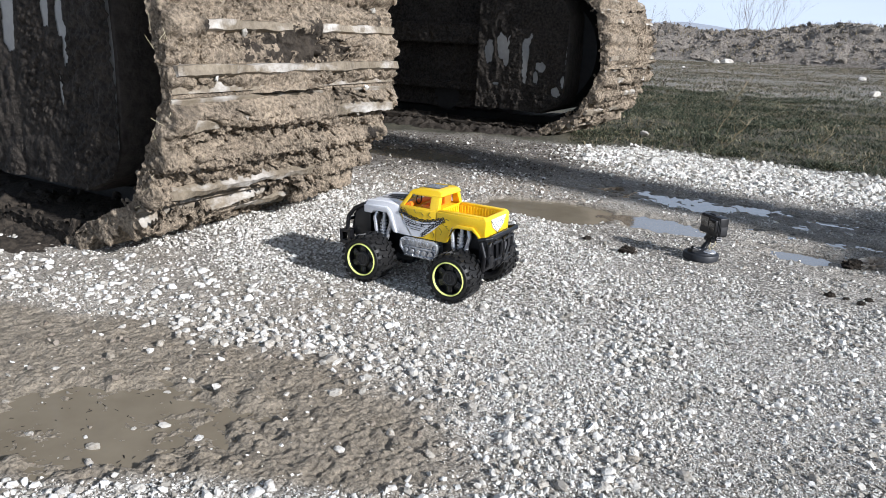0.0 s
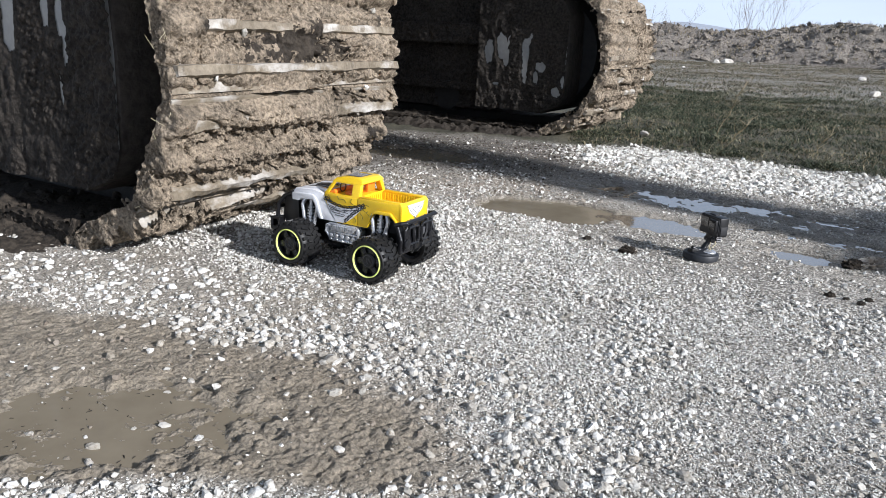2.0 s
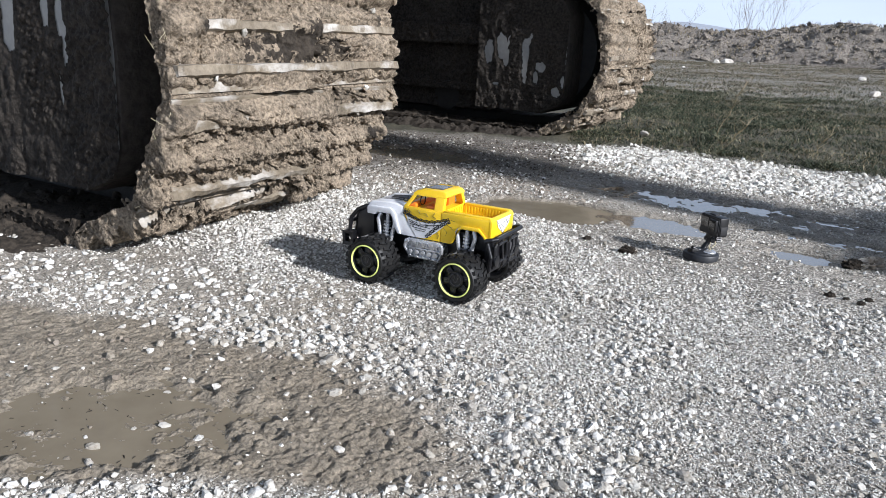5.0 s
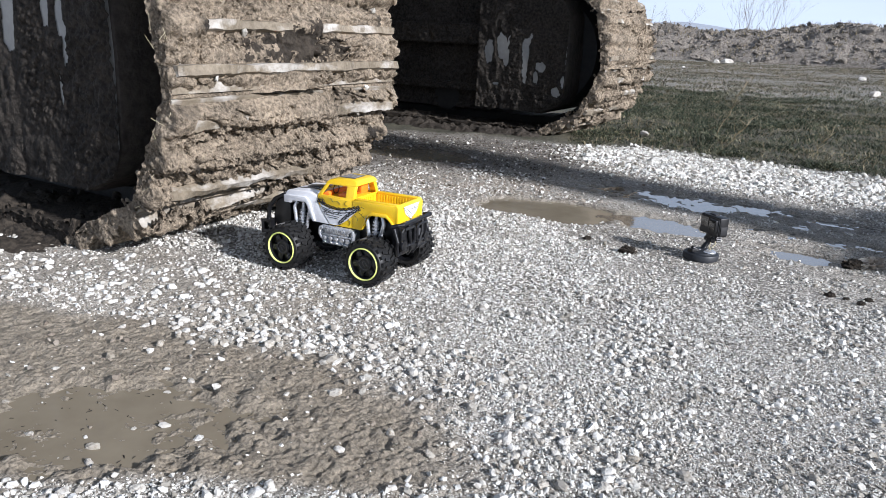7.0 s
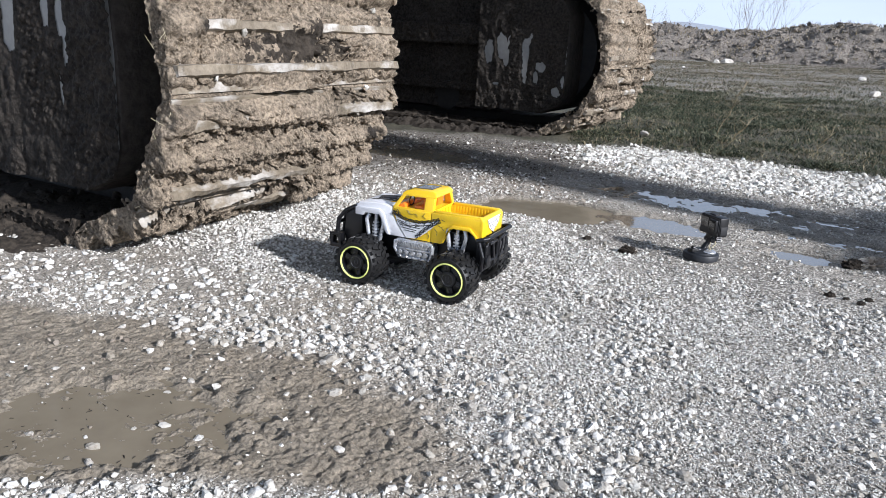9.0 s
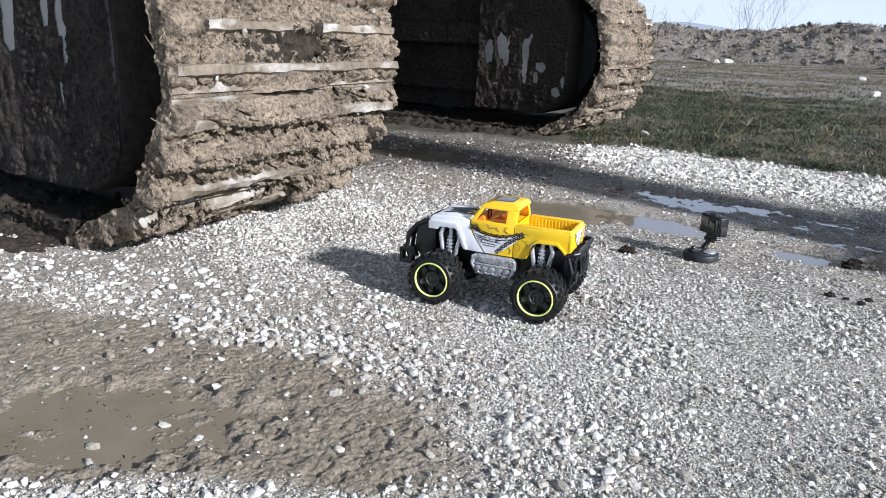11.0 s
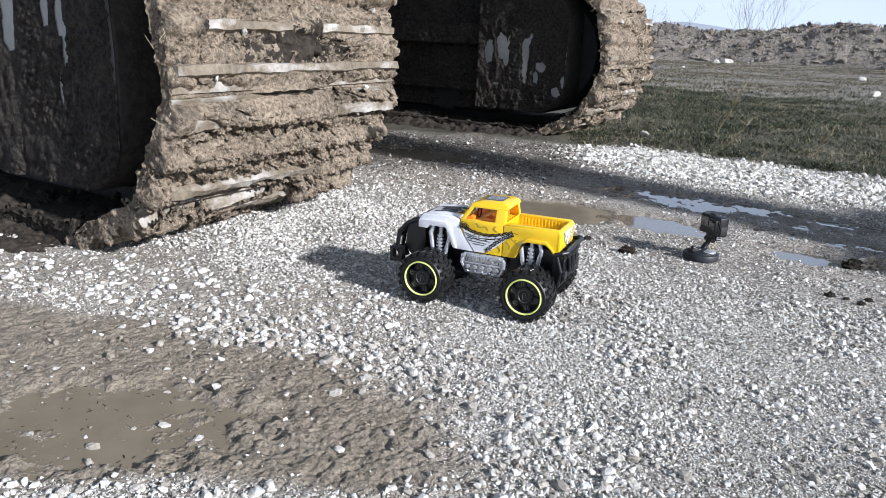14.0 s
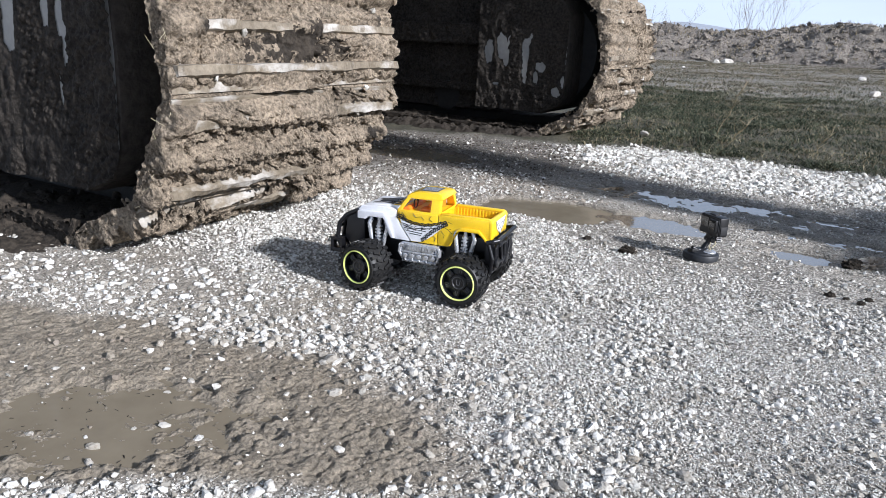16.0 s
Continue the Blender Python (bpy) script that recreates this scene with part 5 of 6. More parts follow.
def build_bumpers():
    # rear: skid plate, loop bars
    bm = bmesh.new()
    slab(bm, [(104, 60), (106, 94), (116, 93), (121, 88), (121, 52), (112, 46)], -40, 40)
    rear = tpart("rear_bumper", bm, P_BLACK, label="black plastic rear bumper", bevel=2)
    for c in (-1, 1):  # two square hoops with rounded corners
        bm = bmesh.new()
        loop = [(8, 90), (36, 90), (40, 86), (40, 66), (36, 62), (8, 62), (4, 66), (4, 86), (8, 90)]
        pipe(bm, [(124.5 - 0.0022 * y * y, c * y, z) for y, z in loop] + [(124.5, c * 36, 90)], 2.5, 8)
        tpart("guard_hoop", bm, P_BLACK, rear)
        bm = bmesh.new()
        pipe(bm, [(118, c * 22, 100), (123.5, c * 22, 95), (124.5, c * 20, 76), (122, c * 12, 54), (114, c * 8, 43)], 2.8, 8)
        tpart("guard_bar", bm, P_BLACK, rear)
    bm = bmesh.new()
    slab(bm, [(96, 50), (104, 44), (120, 50), (123, 58), (117, 60), (104, 54)], -22, 22)
    tpart("skid_plate", bm, P_BLACK, rear, bevel=1.6)
    bm = bmesh.new()
    pipe(bm, [(110, -52, 96), (120, -50, 99), (126, -44, 100), (126, 44, 100), (120, 50, 99), (110, 52, 96)], 3.4)
    tpart("top_bar", bm, P_BLACK, rear)
    bm = bmesh.new()
    pipe(bm, [(112, -50, 96), (120, -50, 72), (116, -46, 50), (118, 46, 50), (120, 50, 72), (112, 50, 96)], 3.0)
    tpart("hoop", bm, P_BLACK, rear)
    for s in (-1, 1):
        bm = bmesh.new()
        box(bm, (120.5, s * 20, 70), (123.5, s * 12, 82))
        tpart("tail_light", bm, P_GREY, rear, "small grey moulded tail light", bevel=1)
        bm = bmesh.new()
        rod(bm, (120, s * 36, 64), (125, s * 36, 64), 8.5, n=20)
        tpart("lamp_pod", bm, P_BLACK, rear, bevel=0.8)
    # front: tall bull bar
    bm = bmesh.new()
    slab(bm, [(-92, 62), (-94, 108), (-105, 116), (-124, 104), (-128, 70), (-112, 54)], -39, 39)
    front = tpart("front_bumper", bm, P_BLACK, label="black plastic bull bar bumper", bevel=2.5)
    for y in (-40, -20, 20, 40):
        bm = bmesh.new()
        pipe(bm, [(-98, y, 110), (-106, y, 116), (-124, y, 107), (-137, y, 92), (-140, y, 68), (-131, y, 50)], 3.4)
        tpart("bull_bar", bm, P_BLACK, front)
    for x, z in ((-106, 116), (-125, 106), (-138, 86)):
        bm = bmesh.new()
        pipe(bm, [(x, -42, z), (x, 42, z)], 3.0)
        tpart("cross_bar", bm, P_BLACK, front)
    for s in (-1, 1):
        bm = bmesh.new()
        box(bm, (-147, s * 50, 48), (-128, s * 36, 53))
        box(bm, (-147, s * 50, 66), (-128, s * 36, 70))
        box(bm, (-147, s * 50, 48), (-143, s * 36, 70))
        box(bm, (-132, s * 50, 48), (-128, s * 36, 70))
        tpart("tow_bracket", bm, P_BLACK, front, bevel=1)
        bm = bmesh.new()
        box(bm, (-106.5, s * 38, 108), (-103, s * 27, 121))
        tpart("headlight", bm, P_SILVER, front, "pale silver moulded headlight", bevel=1.2)


def build_wheel():
    """A wheel about its own centre; its outer face looks to -y."""
    bm = bmesh.new()
    lathe(bm, [(-13, 9), (-13, 11), (-10, 22.5), (-19, 23.5), (-21, 26), (21, 26), (19, 22), (4, 18), (4, 6)], 40)
    wheel = part("wheel", scaled(bm, MM), P_BLACK, truck, "chunky black wheel with a lime-yellow trim ring")
    bm = bmesh.new()
    lathe(bm, [(-20, 25.5), (-22.4, 28), (-22.6, 31.5), (-19.5, 34.6), (-13, 35.8), (13, 35.8), (19.5, 34.6), (22.6, 31.5), (22, 27), (20, 25.5)], 48, closed=True)
    for k in range(20):
        a = 2 * math.pi * k / 20
        for s in (-1, 1):
            m = pose(0, 0, 0, 0, math.degrees(a) + (9 if s > 0 else 0), 0)
            box(bm, (-2.4, 1.0, 34.4), (2.4, 13, 38.2), m @ Matrix.Translation((0, 0 if s > 0 else -14, 0)) @ pose(0, 0, 0, 0, 0, 22 * s))
            box(bm, (-2.9, 12 if s > 0 else -21.5, 33.0), (2.9, 21.5 if s > 0 else -12, 37.4), m @ Matrix.Translation((3.6 if s > 0 else -3.6, 0, 0)))
    tpart("tyre", bm, P_RUBBER, wheel, "black rubber tyre with chunky tread")
    bm = bmesh.new()
    lathe(bm, [(-20.5, 23.9), (-22.6, 24.1), (-23.4, 25.1), (-22.6, 26.2), (-20.5, 26.4)], 56, closed=True)
    tpart("trim_ring", bm, P_LIME, wheel, "lime-yellow trim ring")
    for k in range(6):
        m = pose(0, 0, 0, 0, 60 * k, 0)
        bm = bmesh.new()
        slab(bm, [(-4.4, 10), (4.4, 10), (5.2, 23), (-5.2, 23)], -15.5, -12)
        bmesh.ops.transform(bm, matrix=m, verts=bm.verts)
        tpart("spoke", bm, P_BLACK, wheel, bevel=0.9)
        bm = bmesh.new()
        pipe(bm, [(-1.5, -15.7, 14.6), (-1.5, -15.7, 20.2), (1.5, -15.7, 20.2), (1.5, -15.7, 14.6)], 0.5, 6)
        bmesh.ops.transform(bm, matrix=m, verts=bm.verts)
        tpart("slot_rim", bm, P_GREY, wheel)
    bm = bmesh.new()
    lathe(bm, [(-11, 13.4), (-16.2, 13.0), (-17.4, 11.8), (-17.6, 8.6), (-16.8, 7.8), (-16.8, 0.001)], 32)
    tpart("hub_cap", bm, P_BLACK, wheel)
    bm = bmesh.new()
    pipe(bm, [(-2.6, -17.2, 4.4), (-2.6, -17.2, -2.2), (-1.2, -17.2, -3.8), (1.2, -17.2, -3.8), (2.6, -17.2, -2.2), (2.6, -17.2, 4.4)], 0.55, 6)
    tpart("hub_mark", bm, P_GREY, wheel)
    bm = bmesh.new()
    lathe(bm, [(-17.4, 9.6), (-18.0, 9.4), (-18.0, 8.9), (-17.4, 8.7)], 28, closed=True)
    tpart("hub_ring", bm, P_GREY, wheel)
    return wheel


tub = build_body()
build_cab()
build_decals(tub)
build_running_gear()
build_bumpers()
first_wheel = build_wheel()
HUB_Z = 0.0385
CORNERS = [(-0.079, -0.063, False), (0.079, -0.063, False), (-0.079, 0.063, True), (0.079, 0.063, True)]
wheels = [first_wheel]
for _ in CORNERS[1:]:
    wheels.append(copy_thing(first_wheel, Matrix.Identity(4)))

# ---- action camera on its stand ----


def build_action_camera():
    C_BLACK = plastic("camera_black", (0.004, 0.004, 0.005), 0.40, 0.03)
    C_GREY = plastic("camera_grey", (0.016, 0.016, 0.018), 0.5, 0.0)
    C_GLASS = plastic("lens_glass", (0.006, 0.006, 0.009), 0.06, 0.6)
    C_BASE = plastic("base_grey", (0.014, 0.016, 0.020), 0.55, 0.0)
    thing = new("action_camera")
    tagged(thing, "small black action camera on a round suction mount", "action camera")

    def cp(name, bm, material, parent=None, label="", bevel=0.0):
        return part(name, scaled(bm, MM), material, parent or thing, label, bevel=bevel * MM)

    bm = bmesh.new()
    lathe(bm, [(0, 30), (1, 32), (9, 32.5), (12, 31), (13, 28), (14, 0.001)], 48, axis="z")
    base = cp("base", bm, C_BASE, label="round dark rubber-edged base")
    bm = bmesh.new()
    lathe(bm, [(13.2, 26), (15.5, 24), (17, 14), (20, 9), (21, 0.001)], 40, axis="z")
    dome = cp("suction_dome", bm, C_BASE, base, "dark grey dome")
    bm = bmesh.new()
    bmesh.ops.create_icosphere(bm, subdivisions=3, radius=1, matrix=Matrix.Translation((13, 7, 15)) @ Matrix.Diagonal((11, 14, 5, 1)))
    cp("bright_cap", bm, P_SILVER, dome, "shiny silver patch on the dome")
    bm = bmesh.new()
    pipe(bm, [(6, 22, 36), (12, 20, 30), (13, 12, 24), (8, 8, 20)], 0.9, 6)
    pipe(bm, [(4, 14, 38), (10, 10, 32), (12, 6, 26), (10, 12, 19)], 0.8, 6)
    cp("cord", bm, M_HUSK, base, "thin tan cord tied round the neck")
    bm = bmesh.new()
    box(bm, (-7, -26, 15), (7, -4, 21))
    rod(bm, (0, -6, 16), (0, -22, 23), 5, 3.5, 12)
    cp("lever", bm, C_BLACK, base, bevel=1)
    bm = bmesh.new()
    rod(bm, (0, 2, 18), (0, 14, 34), 5.2, 4.4, 14)
    bmesh.ops.create_icosphere(bm, subdivisions=2, radius=6.2, matrix=Matrix.Translation((0, 14, 35)))
    arm = cp("arm", bm, C_BLACK)
    bm = bmesh.new()
    rod(bm, (-10, 15, 37), (10, 15, 37), 5.5, n=16)
    box(bm, (-7, 11, 36), (7, 20, 47))
    cp("hinge", bm, C_BLACK, arm, bevel=0.8)
    bm = bmesh.new()
    for k in range(8):
        a = 2 * math.pi * k / 8
        rod(bm, (5 * math.cos(a), 27, 36 + 5 * math.sin(a)), (5 * math.cos(a), 37, 36 + 5 * math.sin(a)), 2.2, n=8)
    rod(bm, (0, 26, 36), (0, 38, 36), 5.6, n=18)
    rod(bm, (0, 15, 37), (0, 28, 36), 2.4)
    cp("thumb_screw", bm, C_BLACK, arm)
    bm = bmesh.new()
    box(bm, (-27, -10, 46), (27, 10, 83))
    body = cp("body", bm, C_BLACK, bevel=4)
    body.location = (0, 0.021, 0)
    bm = bmesh.new()
    box(bm, (-25, -11.2, 48.5), (25, -9.5, 80.5))
    cp("front_plate", bm, C_GREY, body, "dark grey textured front plate", bevel=0.8)
    bm = bmesh.new()
    box(bm, (3, -17, 55), (23.5, -10, 78))
    ring = cp("lens_housing", bm, C_BLACK, body, bevel=2.5)
    bm = bmesh.new()
    box(bm, (6, -17.6, 58), (20.5, -16.6, 75))
    cp("lens", bm, C_GLASS, ring, "glossy dark lens window", bevel=0.4)
    bm = bmesh.new()
    box(bm, (-22, -12, 60), (-3, -11, 78))
    cp("display", bm, C_GLASS, body, "small dark front display")
    bm = bmesh.new()
    box(bm, (-10, -5, 82.5), (6, 5, 85))
    cp("button", bm, C_GREY, body, bevel=1)
    bm = bmesh.new()
    box(bm, (26.6, -7, 50), (28, 7, 66))
    cp("side_door", bm, C_GREY, body, "grey side door", bevel=0.5)
    return thing


action_cam = build_action_camera()
action_cam.matrix_world = pose(0.484, 1.326, 0.001, 0, 0, -70)

# ---- clods of earth on the gravel ----


def build_clod(name, x, y, size, seed, material, label):
    bm = bmesh.new()
    bmesh.ops.create_icosphere(bm, subdivisions=4, radius=0.5)
    off = Vector((seed * 3.7, seed * 1.3, 0))
    for v in bm.verts:
        d = v.co.normalized()
        f = 1 + 0.5 * noise.fractal(d * 2.2 + off, 0.8, 2.0, 6) + 0.30 * noise.noise(d * 9 + off) - 0.15 * abs(noise.noise(d * 4 - off))
        v.co = Vector((d.x * 0.75, d.y * 0.45, max(d.z, -0.3) * 0.5)) * f * size
    ob = part(name, bm, material, None)
    ob.location = (x, y, 0.002)
    return tagged(ob, label, "clod", "clods of earth")


build_clod("earth_clod", 0.351, 1.345, 0.022, 3, M_MUD_DARK, "small dark clod of wet earth")
# left half of the large lump, its shade given as dark colour
build_clod("earth_clod", 0.765, 1.318, 0.024, 4, M_MUD_DARK, "dark lump coloured as the shaded side of the large lump")
build_clod("earth_clod", 0.805, 1.318, 0.034, 12, M_MUDDY_STONE, "large mud-coated lump of grey earth")
for cx, cy, size, seed in ((0.636, 1.140, 0.011, 5), (0.668, 1.104, 0.009, 6), (0.690, 1.122, 0.010, 8), (0.655, 1.125, 0.007, 9), (0.712, 1.090, 0.008, 10), (0.290, 1.430, 0.010, 7)):
    build_clod("earth_clod", cx, cy, size, seed, M_MUD_DARK, "small dark clod of wet earth")


def build_debris():
    """Dark bits of straw and bark floating on the brown puddle."""
    r = random.Random(44)
    bm = bmesh.new()
    made = 0
    while made < 70:
        x, y = r.uniform(-0.48, -0.18), r.uniform(0.57, 0.75)
        if puddle_field(np.array([x]), np.array([y]))[0] > 1.05:
            continue
        a, k = r.uniform(0, 6.28), r.uniform(0.0015, 0.006)
        p = Vector((x, y, -0.0058))
        q = p + Vector((math.cos(a) * k, math.sin(a) * k, r.uniform(0, 0.0006)))
        rod(bm, p, q, r.uniform(0.0003, 0.0008), 0.0003, 4)
        made += 1
    ob = part("puddle_debris", bm, M_SHADED_WET_MUD)
    tagged(ob, "dark bits of straw floating on the brown puddle", "debris", kind="stuff")


build_debris()

# ---- meadow, bank of earth, hills ----


def grass_mat(name, tones):
    """Blades that differ one from another."""
    m, nt, b = nodes_of(name)
    tc = nt.nodes.new("ShaderNodeTexCoord").outputs["Object"]
    rnd = nt.nodes.new("ShaderNodeNewGeometry").outputs["Random Per Island"]
    col = mix_node(nt, 1.0, ramp_node(nt, rnd, tones), ramp_node(nt, noise_node(nt, tc, 3.5, 5, 0.65), [(0.36, (0.55, 0.56, 0.5)), (0.62, (1.15, 1.1, 1.05))]), "MULTIPLY")
    nt.links.new(col, b.inputs["Base Color"])
    b.inputs["Roughness"].default_value = 0.8
    b.inputs["Specular IOR Level"].default_value = 0.2
    return m


M_GRASS = grass_mat("short_grass", [(0.0, (0.012, 0.018, 0.011)), (0.45, (0.044, 0.058, 0.036)), (0.8, (0.098, 0.112, 0.070)), (1.0, (0.34, 0.325, 0.24))])
M_FIELD = grass_mat("field_grass", [(0.0, (0.05, 0.047, 0.030)), (0.5, (0.15, 0.132, 0.092)), (1.0, (0.33, 0.29, 0.22))])
M_STRAW = grass_mat("dry_grass", [(0.0, (0.12, 0.10, 0.06)), (0.5, (0.25, 0.21, 0.135)), (1.0, (0.44, 0.38, 0.27))])
M_BANK = surface("bank_earth", (0.075, 0.064, 0.052), (0.33, 0.29, 0.245), 1.6, 0.95, bump=1.0, distance=0.05, fine=13, spread=0.14)
M_TWIG = surface("bare_twig", (0.10, 0.08, 0.065), (0.22, 0.19, 0.16), 6, 0.9)
# the hills' pale blue is air haze mixed into their colour
M_HILL = surface("haze_tinted_hills", (0.24, 0.28, 0.34), (0.38, 0.40, 0.44), 0.012, 1.0, bump=0, fine=5)


def blades(name, x, y, h, w, lean, material, label, z=None):
    n = len(x)
    a = rng.uniform(0, 2 * np.pi, n)
    b = rng.uniform(0, 2 * np.pi, n)
    z = ground_height(x, y) - 0.004 if z is None else z
    c, s = np.cos(a) * w / 2, np.sin(a) * w / 2
    lx, ly = np.cos(b) * lean * h, np.sin(b) * lean * h
    v = np.empty((n, 5, 3))
    v[:, 0] = np.stack([x - c, y - s, z], 1)
    v[:, 1] = np.stack([x + c, y + s, z], 1)
    v[:, 2] = np.stack([x + c * 0.7 + lx * 0.35, y + s * 0.7 + ly * 0.35, z + h * 0.6], 1)
    v[:, 3] = np.stack([x - c * 0.7 + lx * 0.35, y - s * 0.7 + ly * 0.35, z + h * 0.6], 1)
    v[:, 4] = np.stack([x + lx, y + ly, z + h * (1 - 0.3 * lean)], 1)
    base = (np.arange(n) * 5)[:, None]
    f = np.concatenate([base + np.array([[0, 1, 2]]), base + np.array([[0, 2, 3]]), base + np.array([[3, 2, 4]])])
    return tagged(new(name, from_arrays(name, v.reshape(-1, 3), f, material, flat=True)), label, "grass", kind="stuff")


def meadow(u, v):
    g = zones(u, v)[1]
    patch = smooth(0.36, 0.60, fbm(u, v, 0, 1.3, 4, 91)) * (0.3 + 0.7 * smooth(0.38, 0.56, fbm(u, v, 0, 7, 3, 93))) * (0.12 + 0.88 * smooth(0.42, 0.56, fbm(u, v, 0, 24, 2, 96)))
    fade = 1 - 0.93 * smooth(4.8, 6.8, v + 0.55 * (u - 1.8))
    return g * (0.25 + 0.75 * patch) * fade * (u > 0.2 * v - 0.1) * (u < 0.66 * v + 0.2)


gx, gy = scatter(1150000, 0.3, 6.0, 2.0, 9.0, meadow)
k = rng.uniform(0, 1, len(gx)) < 0.88
tuft = 0.6 + 0.9 * smooth(0.35, 0.65, fbm(gx, gy, 0, 5, 3, 94))
blades("grass", gx[k], gy[k], rng.uniform(0.009, 0.028, k.sum()) * tuft[k], rng.uniform(0.0020, 0.0046, k.sum()), rng.uniform(0.8, 2.6, k.sum()), M_GRASS, "short dark green trampled grass")
k = ~k
blades("dry_grass", gx[k], gy[k], rng.uniform(0.010, 0.030, k.sum()), rng.uniform(0.002, 0.004, k.sum()), rng.uniform(0.5, 1.6, k.sum()), M_STRAW, "dry straw-coloured grass between the green")
fx, fy = scatter(150000, 1.0, 9.5, 4.3, 15.5, lambda u, v: zones(u, v)[1] * smooth(4.5, 7, v) * (0.2 + 0.8 * smooth(0.40, 0.58, fbm(u, v * 2.5, 0, 1.3, 5, 95))) * (u < 0.66 * v + 0.3) * (u > 0.2 * v))
blades("field_grass", fx, fy, rng.uniform(0.008, 0.034, len(fx)), rng.uniform(0.004, 0.011, len(fx)), rng.uniform(0.6, 2.4, len(fx)), M_FIELD, "sparse dull olive grass on the bare field")
ex, ey = scatter(800, 0.6, 2.4, 1.8, 3.6, lambda u, v: zones(u, v)[1] * (np.abs(from_line(u, v, RIDGE_OUT)) < 0.25))
blades("tall_dry_grass", ex, ey, rng.uniform(0.03, 0.085, len(ex)), np.full(len(ex), 0.0016), rng.uniform(0.2, 0.9, len(ex)), M_STRAW, "thin dry stalks at the edge of the gravel")

RIDGE = [(-14.0, 21.0), (-4.0, 20.5), (2.0, 19.0), (4.6, 18.2), (6.4, 17.6), (8.2, 16.6), (10.0, 15.2), (13.0, 13.4), (20.0, 10.0)]


def build_bank():
    n, m = 520, 70
    t = np.linspace(0, 1, n)
    cum = np.concatenate([[0], np.cumsum([math.dist(a, b) for a, b in zip(RIDGE, RIDGE[1:])])])
    s = t * cum[-1]
    cx, cy = np.interp(s, cum, [p[0] for p in RIDGE]), np.interp(s, cum, [p[1] for p in RIDGE])
    u = np.linspace(-1, 1, m)
    S, U = np.meshgrid(s, u, indexing="ij")
    X = cx[:, None] + U * 1.7 * 0.55
    Y = cy[:, None] + U * 1.7 * 0.85
    prof = np.clip(1 - np.abs(U) ** 1.6, 0, 1)
    crest = 0.78 + 0.22 * (fbm(S, S * 0, 0, 0.45, 3, 120) - 0.5) + 0.20 * np.exp(-((S - cum[5] - 0.3) / 1.3) ** 2)
    lump = 0.34 * (fbm(X, Y, 0, 1.6, 4, 121) - 0.5) + 0.13 * (fbm(X, Y, 0, 6, 3, 122) - 0.5) + 0.06 * (0.5 - cells(X, Y, 5, 123))
    Z = prof * crest + lump * smooth(0, 0.35, prof) - 0.06
    i, j = np.meshgrid(np.arange(n - 1), np.arange(m - 1), indexing="ij")
    q = np.stack([i * m + j, (i + 1) * m + j, (i + 1) * m + j + 1, i * m + j + 1], -1).reshape(-1, 4)
    ob = new("earth_bank", from_arrays("earth_bank", np.stack([X.ravel(), Y.ravel(), Z.ravel()], 1), q, M_BANK, flat=False))
    tagged(ob, "long lumpy bank of dumped earth with dry grass", "earth bank", kind="structure")
    ii, jj = rng.integers(n // 3, n, 7000), rng.integers(0, int(m * 0.62), 7000)
    size = rng.lognormal(math.log(0.060), 0.55, 7000)
    ob2 = new("bank_clods", stones_mesh("bank_clods", X[ii, jj], Y[ii, jj], Z[ii, jj] - 0.01, np.clip(size, 0.03, 0.34), "small", M_BANK))
    tagged(ob2, "lumps of dry earth covering the bank", "earth", kind="stuff")
    ii, jj = rng.integers(0, n, 9000), rng.integers(4, int(m * 0.55), 9000)
    blades("bank_grass", X[ii, jj], Y[ii, jj], rng.uniform(0.05, 0.16, 9000), np.full(9000, 0.014), rng.uniform(0.4, 1.4, 9000), M_STRAW, "dry grass tufts over the earth bank", Z[ii, jj] - 0.02)


build_bank()


def build_hills():
    n = 160
    a = np.radians(np.linspace(-60, 75, n))
    h = 8 + 19 * np.exp(-((np.degrees(a) - 16.5) / 5.0) ** 2) + 8 * fbm(a * 6, a * 0, 0, 1.5, 4, 130)
    rows = []
    for r, k in ((900, 0.0), (1000, 0.55), (1100, 1.0), (1300, 0.0)):
        rows.append(np.stack([r * np.sin(a), r * np.cos(a), k * h - 6], 1))
    v = np.concatenate(rows)
    i, j = np.meshgrid(np.arange(3), np.arange(n - 1), indexing="ij")
    q = np.stack([i * n + j, i * n + j + 1, (i + 1) * n + j + 1, (i + 1) * n + j], -1).reshape(-1, 4)
    tagged(new("backdrop", from_arrays("backdrop", v, q, M_HILL, flat=False)), "low hills on the horizon, blue haze put into their colour", "hills", kind="structure")


build_hills()


def build_shrub(x, y, z, height, seed, stems):
    r = random.Random(seed)
    bm = bmesh.new()

    def grow(p, d, length, rad, depth):
        q = p + d * length
        rod(bm, p, q, rad, rad * 0.7, 5)
        if depth == 0:
            return
        for _ in range(2 if depth > 1 else 3):
            e = (d + Vector((r.gauss(0, 0.28), r.gauss(0, 0.28), r.uniform(0.0, 0.25)))).normalized()
            grow(q if r.random() < 0.6 else p + d * length * r.uniform(0.5, 0.95), e, length * r.uniform(0.6, 0.9), rad * 0.65, depth - 1)

    for _ in range(stems):
        d = Vector((r.gauss(0, 0.38), r.gauss(0, 0.3), 1)).normalized()
        grow(Vector((r.gauss(0, 0.35), r.gauss(0, 0.15), 0)), d, height * r.uniform(0.25, 0.40), 0.0045, 4)
    ob = part("shrub", bm, M_TWIG)
    ob.location = (x, y, z)
    return tagged(ob, "leafless grey-brown shrub behind the earth bank", "shrub", "bare shrubs")


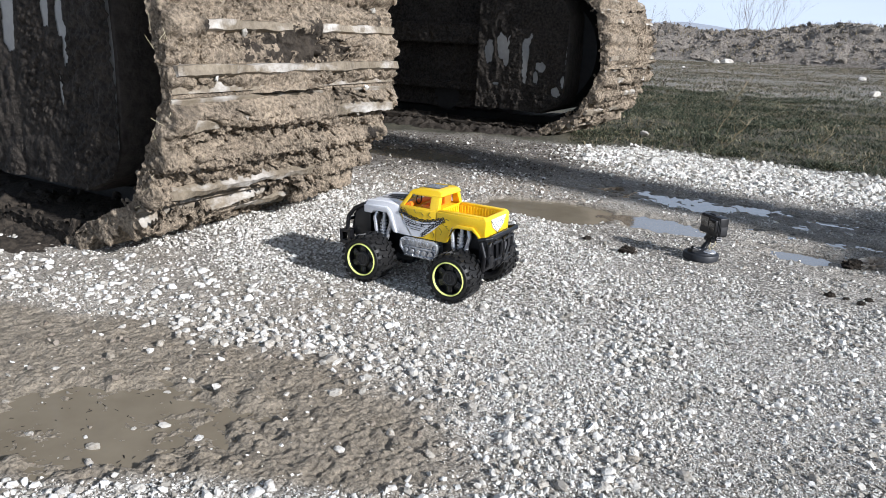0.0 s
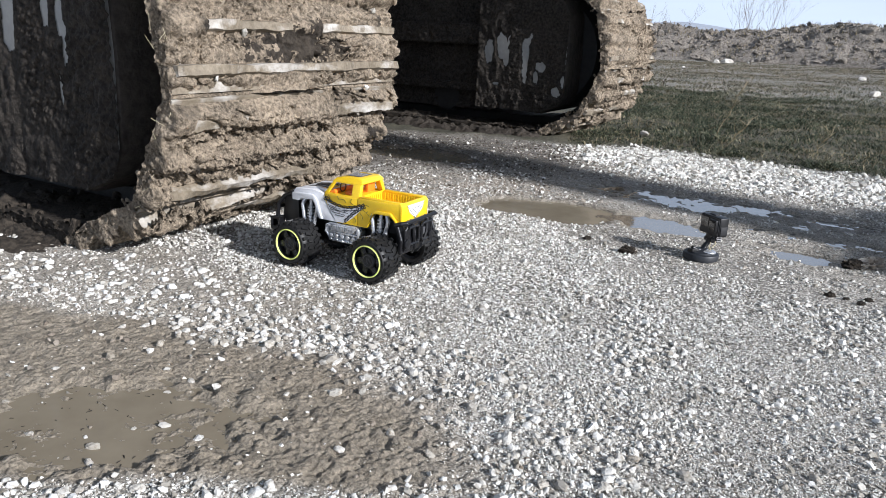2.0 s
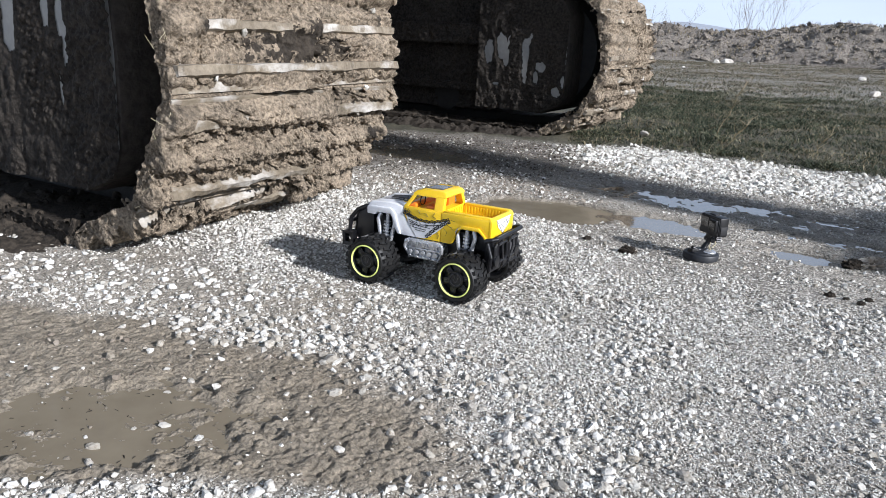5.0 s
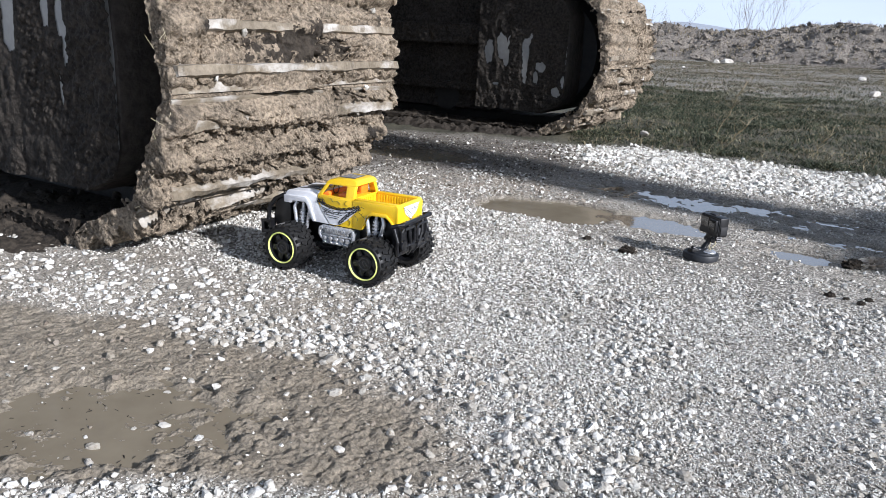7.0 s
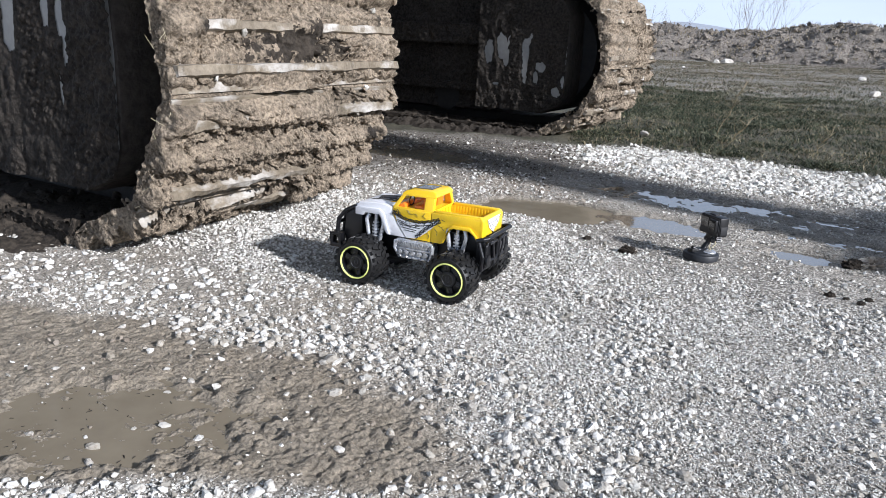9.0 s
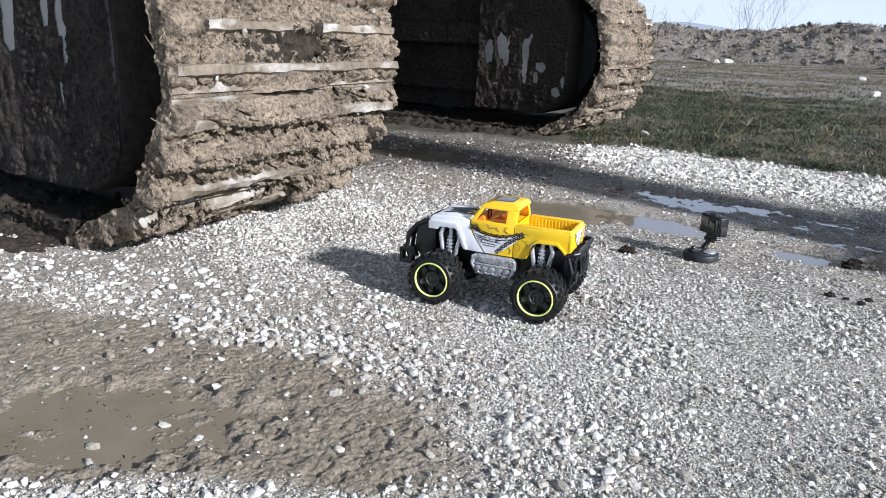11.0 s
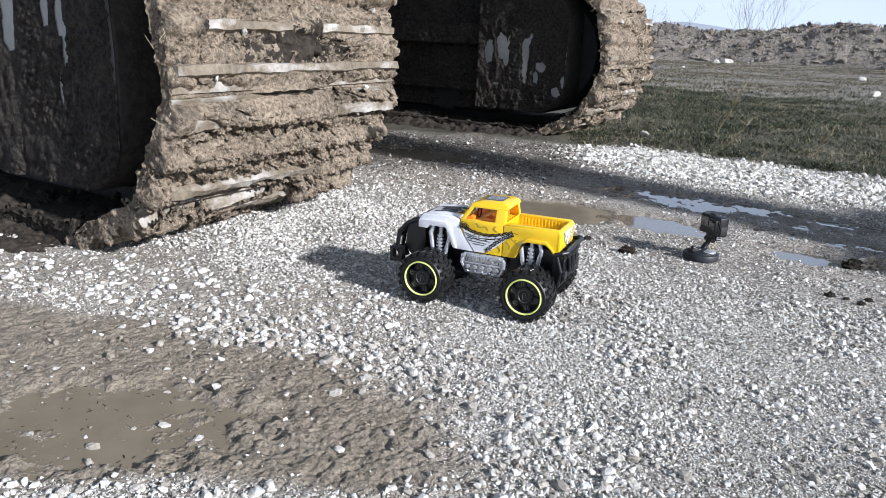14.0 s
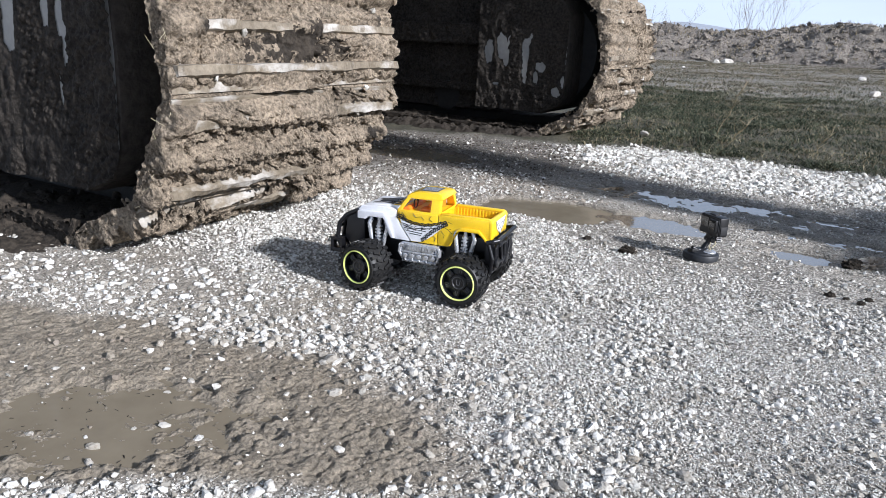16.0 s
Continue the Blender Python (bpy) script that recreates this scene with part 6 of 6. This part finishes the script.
build_shrub(8.0, 20.4, 0.2, 1.6, 2, 16)
build_shrub(6.0, 21.0, 0.2, 1.25, 3, 6)

for x, y, size in ((0.79, 2.98, 0.040), (5.4, 14.9, 0.24), (5.15, 14.8, 0.17), (3.55, 6.30, 0.10), (5.1, 9.4, 0.13)):
    ob = new("field_stone", STONE_SHAPES[int(x * 7) % 8])
    ob.matrix_world = Matrix.Translation((x, y, 0.01 + float(ground_height(np.array([x]), np.array([y]))[0]))) @ pose(0, 0, 0, 0, 0, x * 90) @ Matrix.Diagonal((size, size, size, 1))
    tagged(ob, "whitish boulder lying in the dry grass", "stone", "boulders in the field")


def build_weed(x, y, height, seed):
    r = random.Random(seed)
    bm = bmesh.new()
    p = Vector((0, 0, 0))
    for k in range(9):
        q = p + Vector((r.gauss(0.008, 0.006), r.gauss(0, 0.005), height / 9))
        rod(bm, p, q, 0.0016, 0.0014, 5)
        if k > 2:
            for s in (-1, 1):
                e = q + Vector((s * r.uniform(0.01, 0.035), r.gauss(0, 0.01), r.uniform(0.015, 0.04)))
                rod(bm, q, e, 0.0011, 0.0007, 4)
        p = q
    ob = part("weed", bm, M_STRAW)
    ob.location = (x, y, 0.0)
    return tagged(ob, "thin dry branching weed standing in the grass", "weed", "dry weeds")


build_weed(1.10, 3.05, 0.24, 4)
build_weed(1.02, 2.75, 0.12, 5)
build_weed(1.28, 2.62, 0.10, 6)

# ---- movement ----


def motions():
    """The truck creeps up to the tracks and back again, its wheels rolling."""
    rows = [(0.0, -0.018, 1.1383, -29.5), (0.5, -0.1107, 1.1839, -27.7), (0.85, -0.1474, 1.205, -28.7), (3.15, -0.1474, 1.205, -28.7), (3.5, -0.1203, 1.1929, -27.4),
            (4.0, -0.0717, 1.1643, -27.0), (4.2, -0.0687, 1.1612, -27.3), (4.9, -0.0254, 1.1403, -27.9), (5.6, 0.0811, 1.0875, -28.4), (5.95, 0.1049, 1.0766, -28.7),
            (6.1, 0.0992, 1.0786, -28.8), (6.3, 0.0577, 1.0948, -28.7), (6.5, -0.011, 1.1244, -27.3), (6.9, -0.1615, 1.1921, -26.4), (7.0, -0.1565, 1.1893, -26.0),
            (7.5, -0.1312, 1.1782, -25.2), (8.0, -0.1016, 1.1652, -25.5), (8.5, -0.0617, 1.1458, -25.3), (9.0, -0.0292, 1.1303, -24.9), (9.2, 0.0097, 1.1146, -22.9),
            (9.55, 0.0669, 1.0843, -22.2), (10.0, 0.088, 1.0676, -21.9), (11.6, 0.0893, 1.0705, -23.3), (12.0, 0.0694, 1.0787, -24.6), (12.5, 0.1152, 1.0628, -22.9),
            (12.7, 0.1309, 1.0551, -22.5), (13.15, 0.1328, 1.0528, -23.0), (13.5, 0.0767, 1.071, -22.8), (13.7, 0.0687, 1.073, -22.9), (14.0, 0.0742, 1.0719, -22.6),
            (15.4, 0.0742, 1.0719, -22.6), (15.5, 0.0715, 1.0731, -22.7), (15.7, 0.052, 1.0815, -22.2), (15.9, -0.0095, 1.1085, -20.6), (16.0, -0.0228, 1.1146, -20.0)]
    walk(truck, [(t, pose(x, y, 0.0010, 0, 0, a)) for t, x, y, a in rows])
    ts = np.array([r[0] for r in rows])
    run = [0.0]
    for a, b in zip(rows, rows[1:]):
        c = radians((a[3] + b[3]) / 2)
        run.append(run[-1] + (b[1] - a[1]) * math.cos(c) + (b[2] - a[2]) * math.sin(c))
    fine = np.unique(np.concatenate([ts, np.arange(0, 16.01, 0.1)]).round(3))
    rolled = np.interp(fine, ts, run)
    for wheel, (x, y, flip) in zip(wheels, CORNERS):
        poses = []
        for t, s in zip(fine, rolled):
            steer = -14 * float(smooth(15.4, 15.8, t)) if x < 0 else 0.0
            m = pose(x, y, HUB_Z, 0, 0, steer) @ Matrix.Rotation(s / HUB_Z, 4, "Y") @ pose(0, 0, 0, 0, 0, 180 if flip else 0)
            poses.append((float(t), m))
        walk(wheel, poses)


motions()
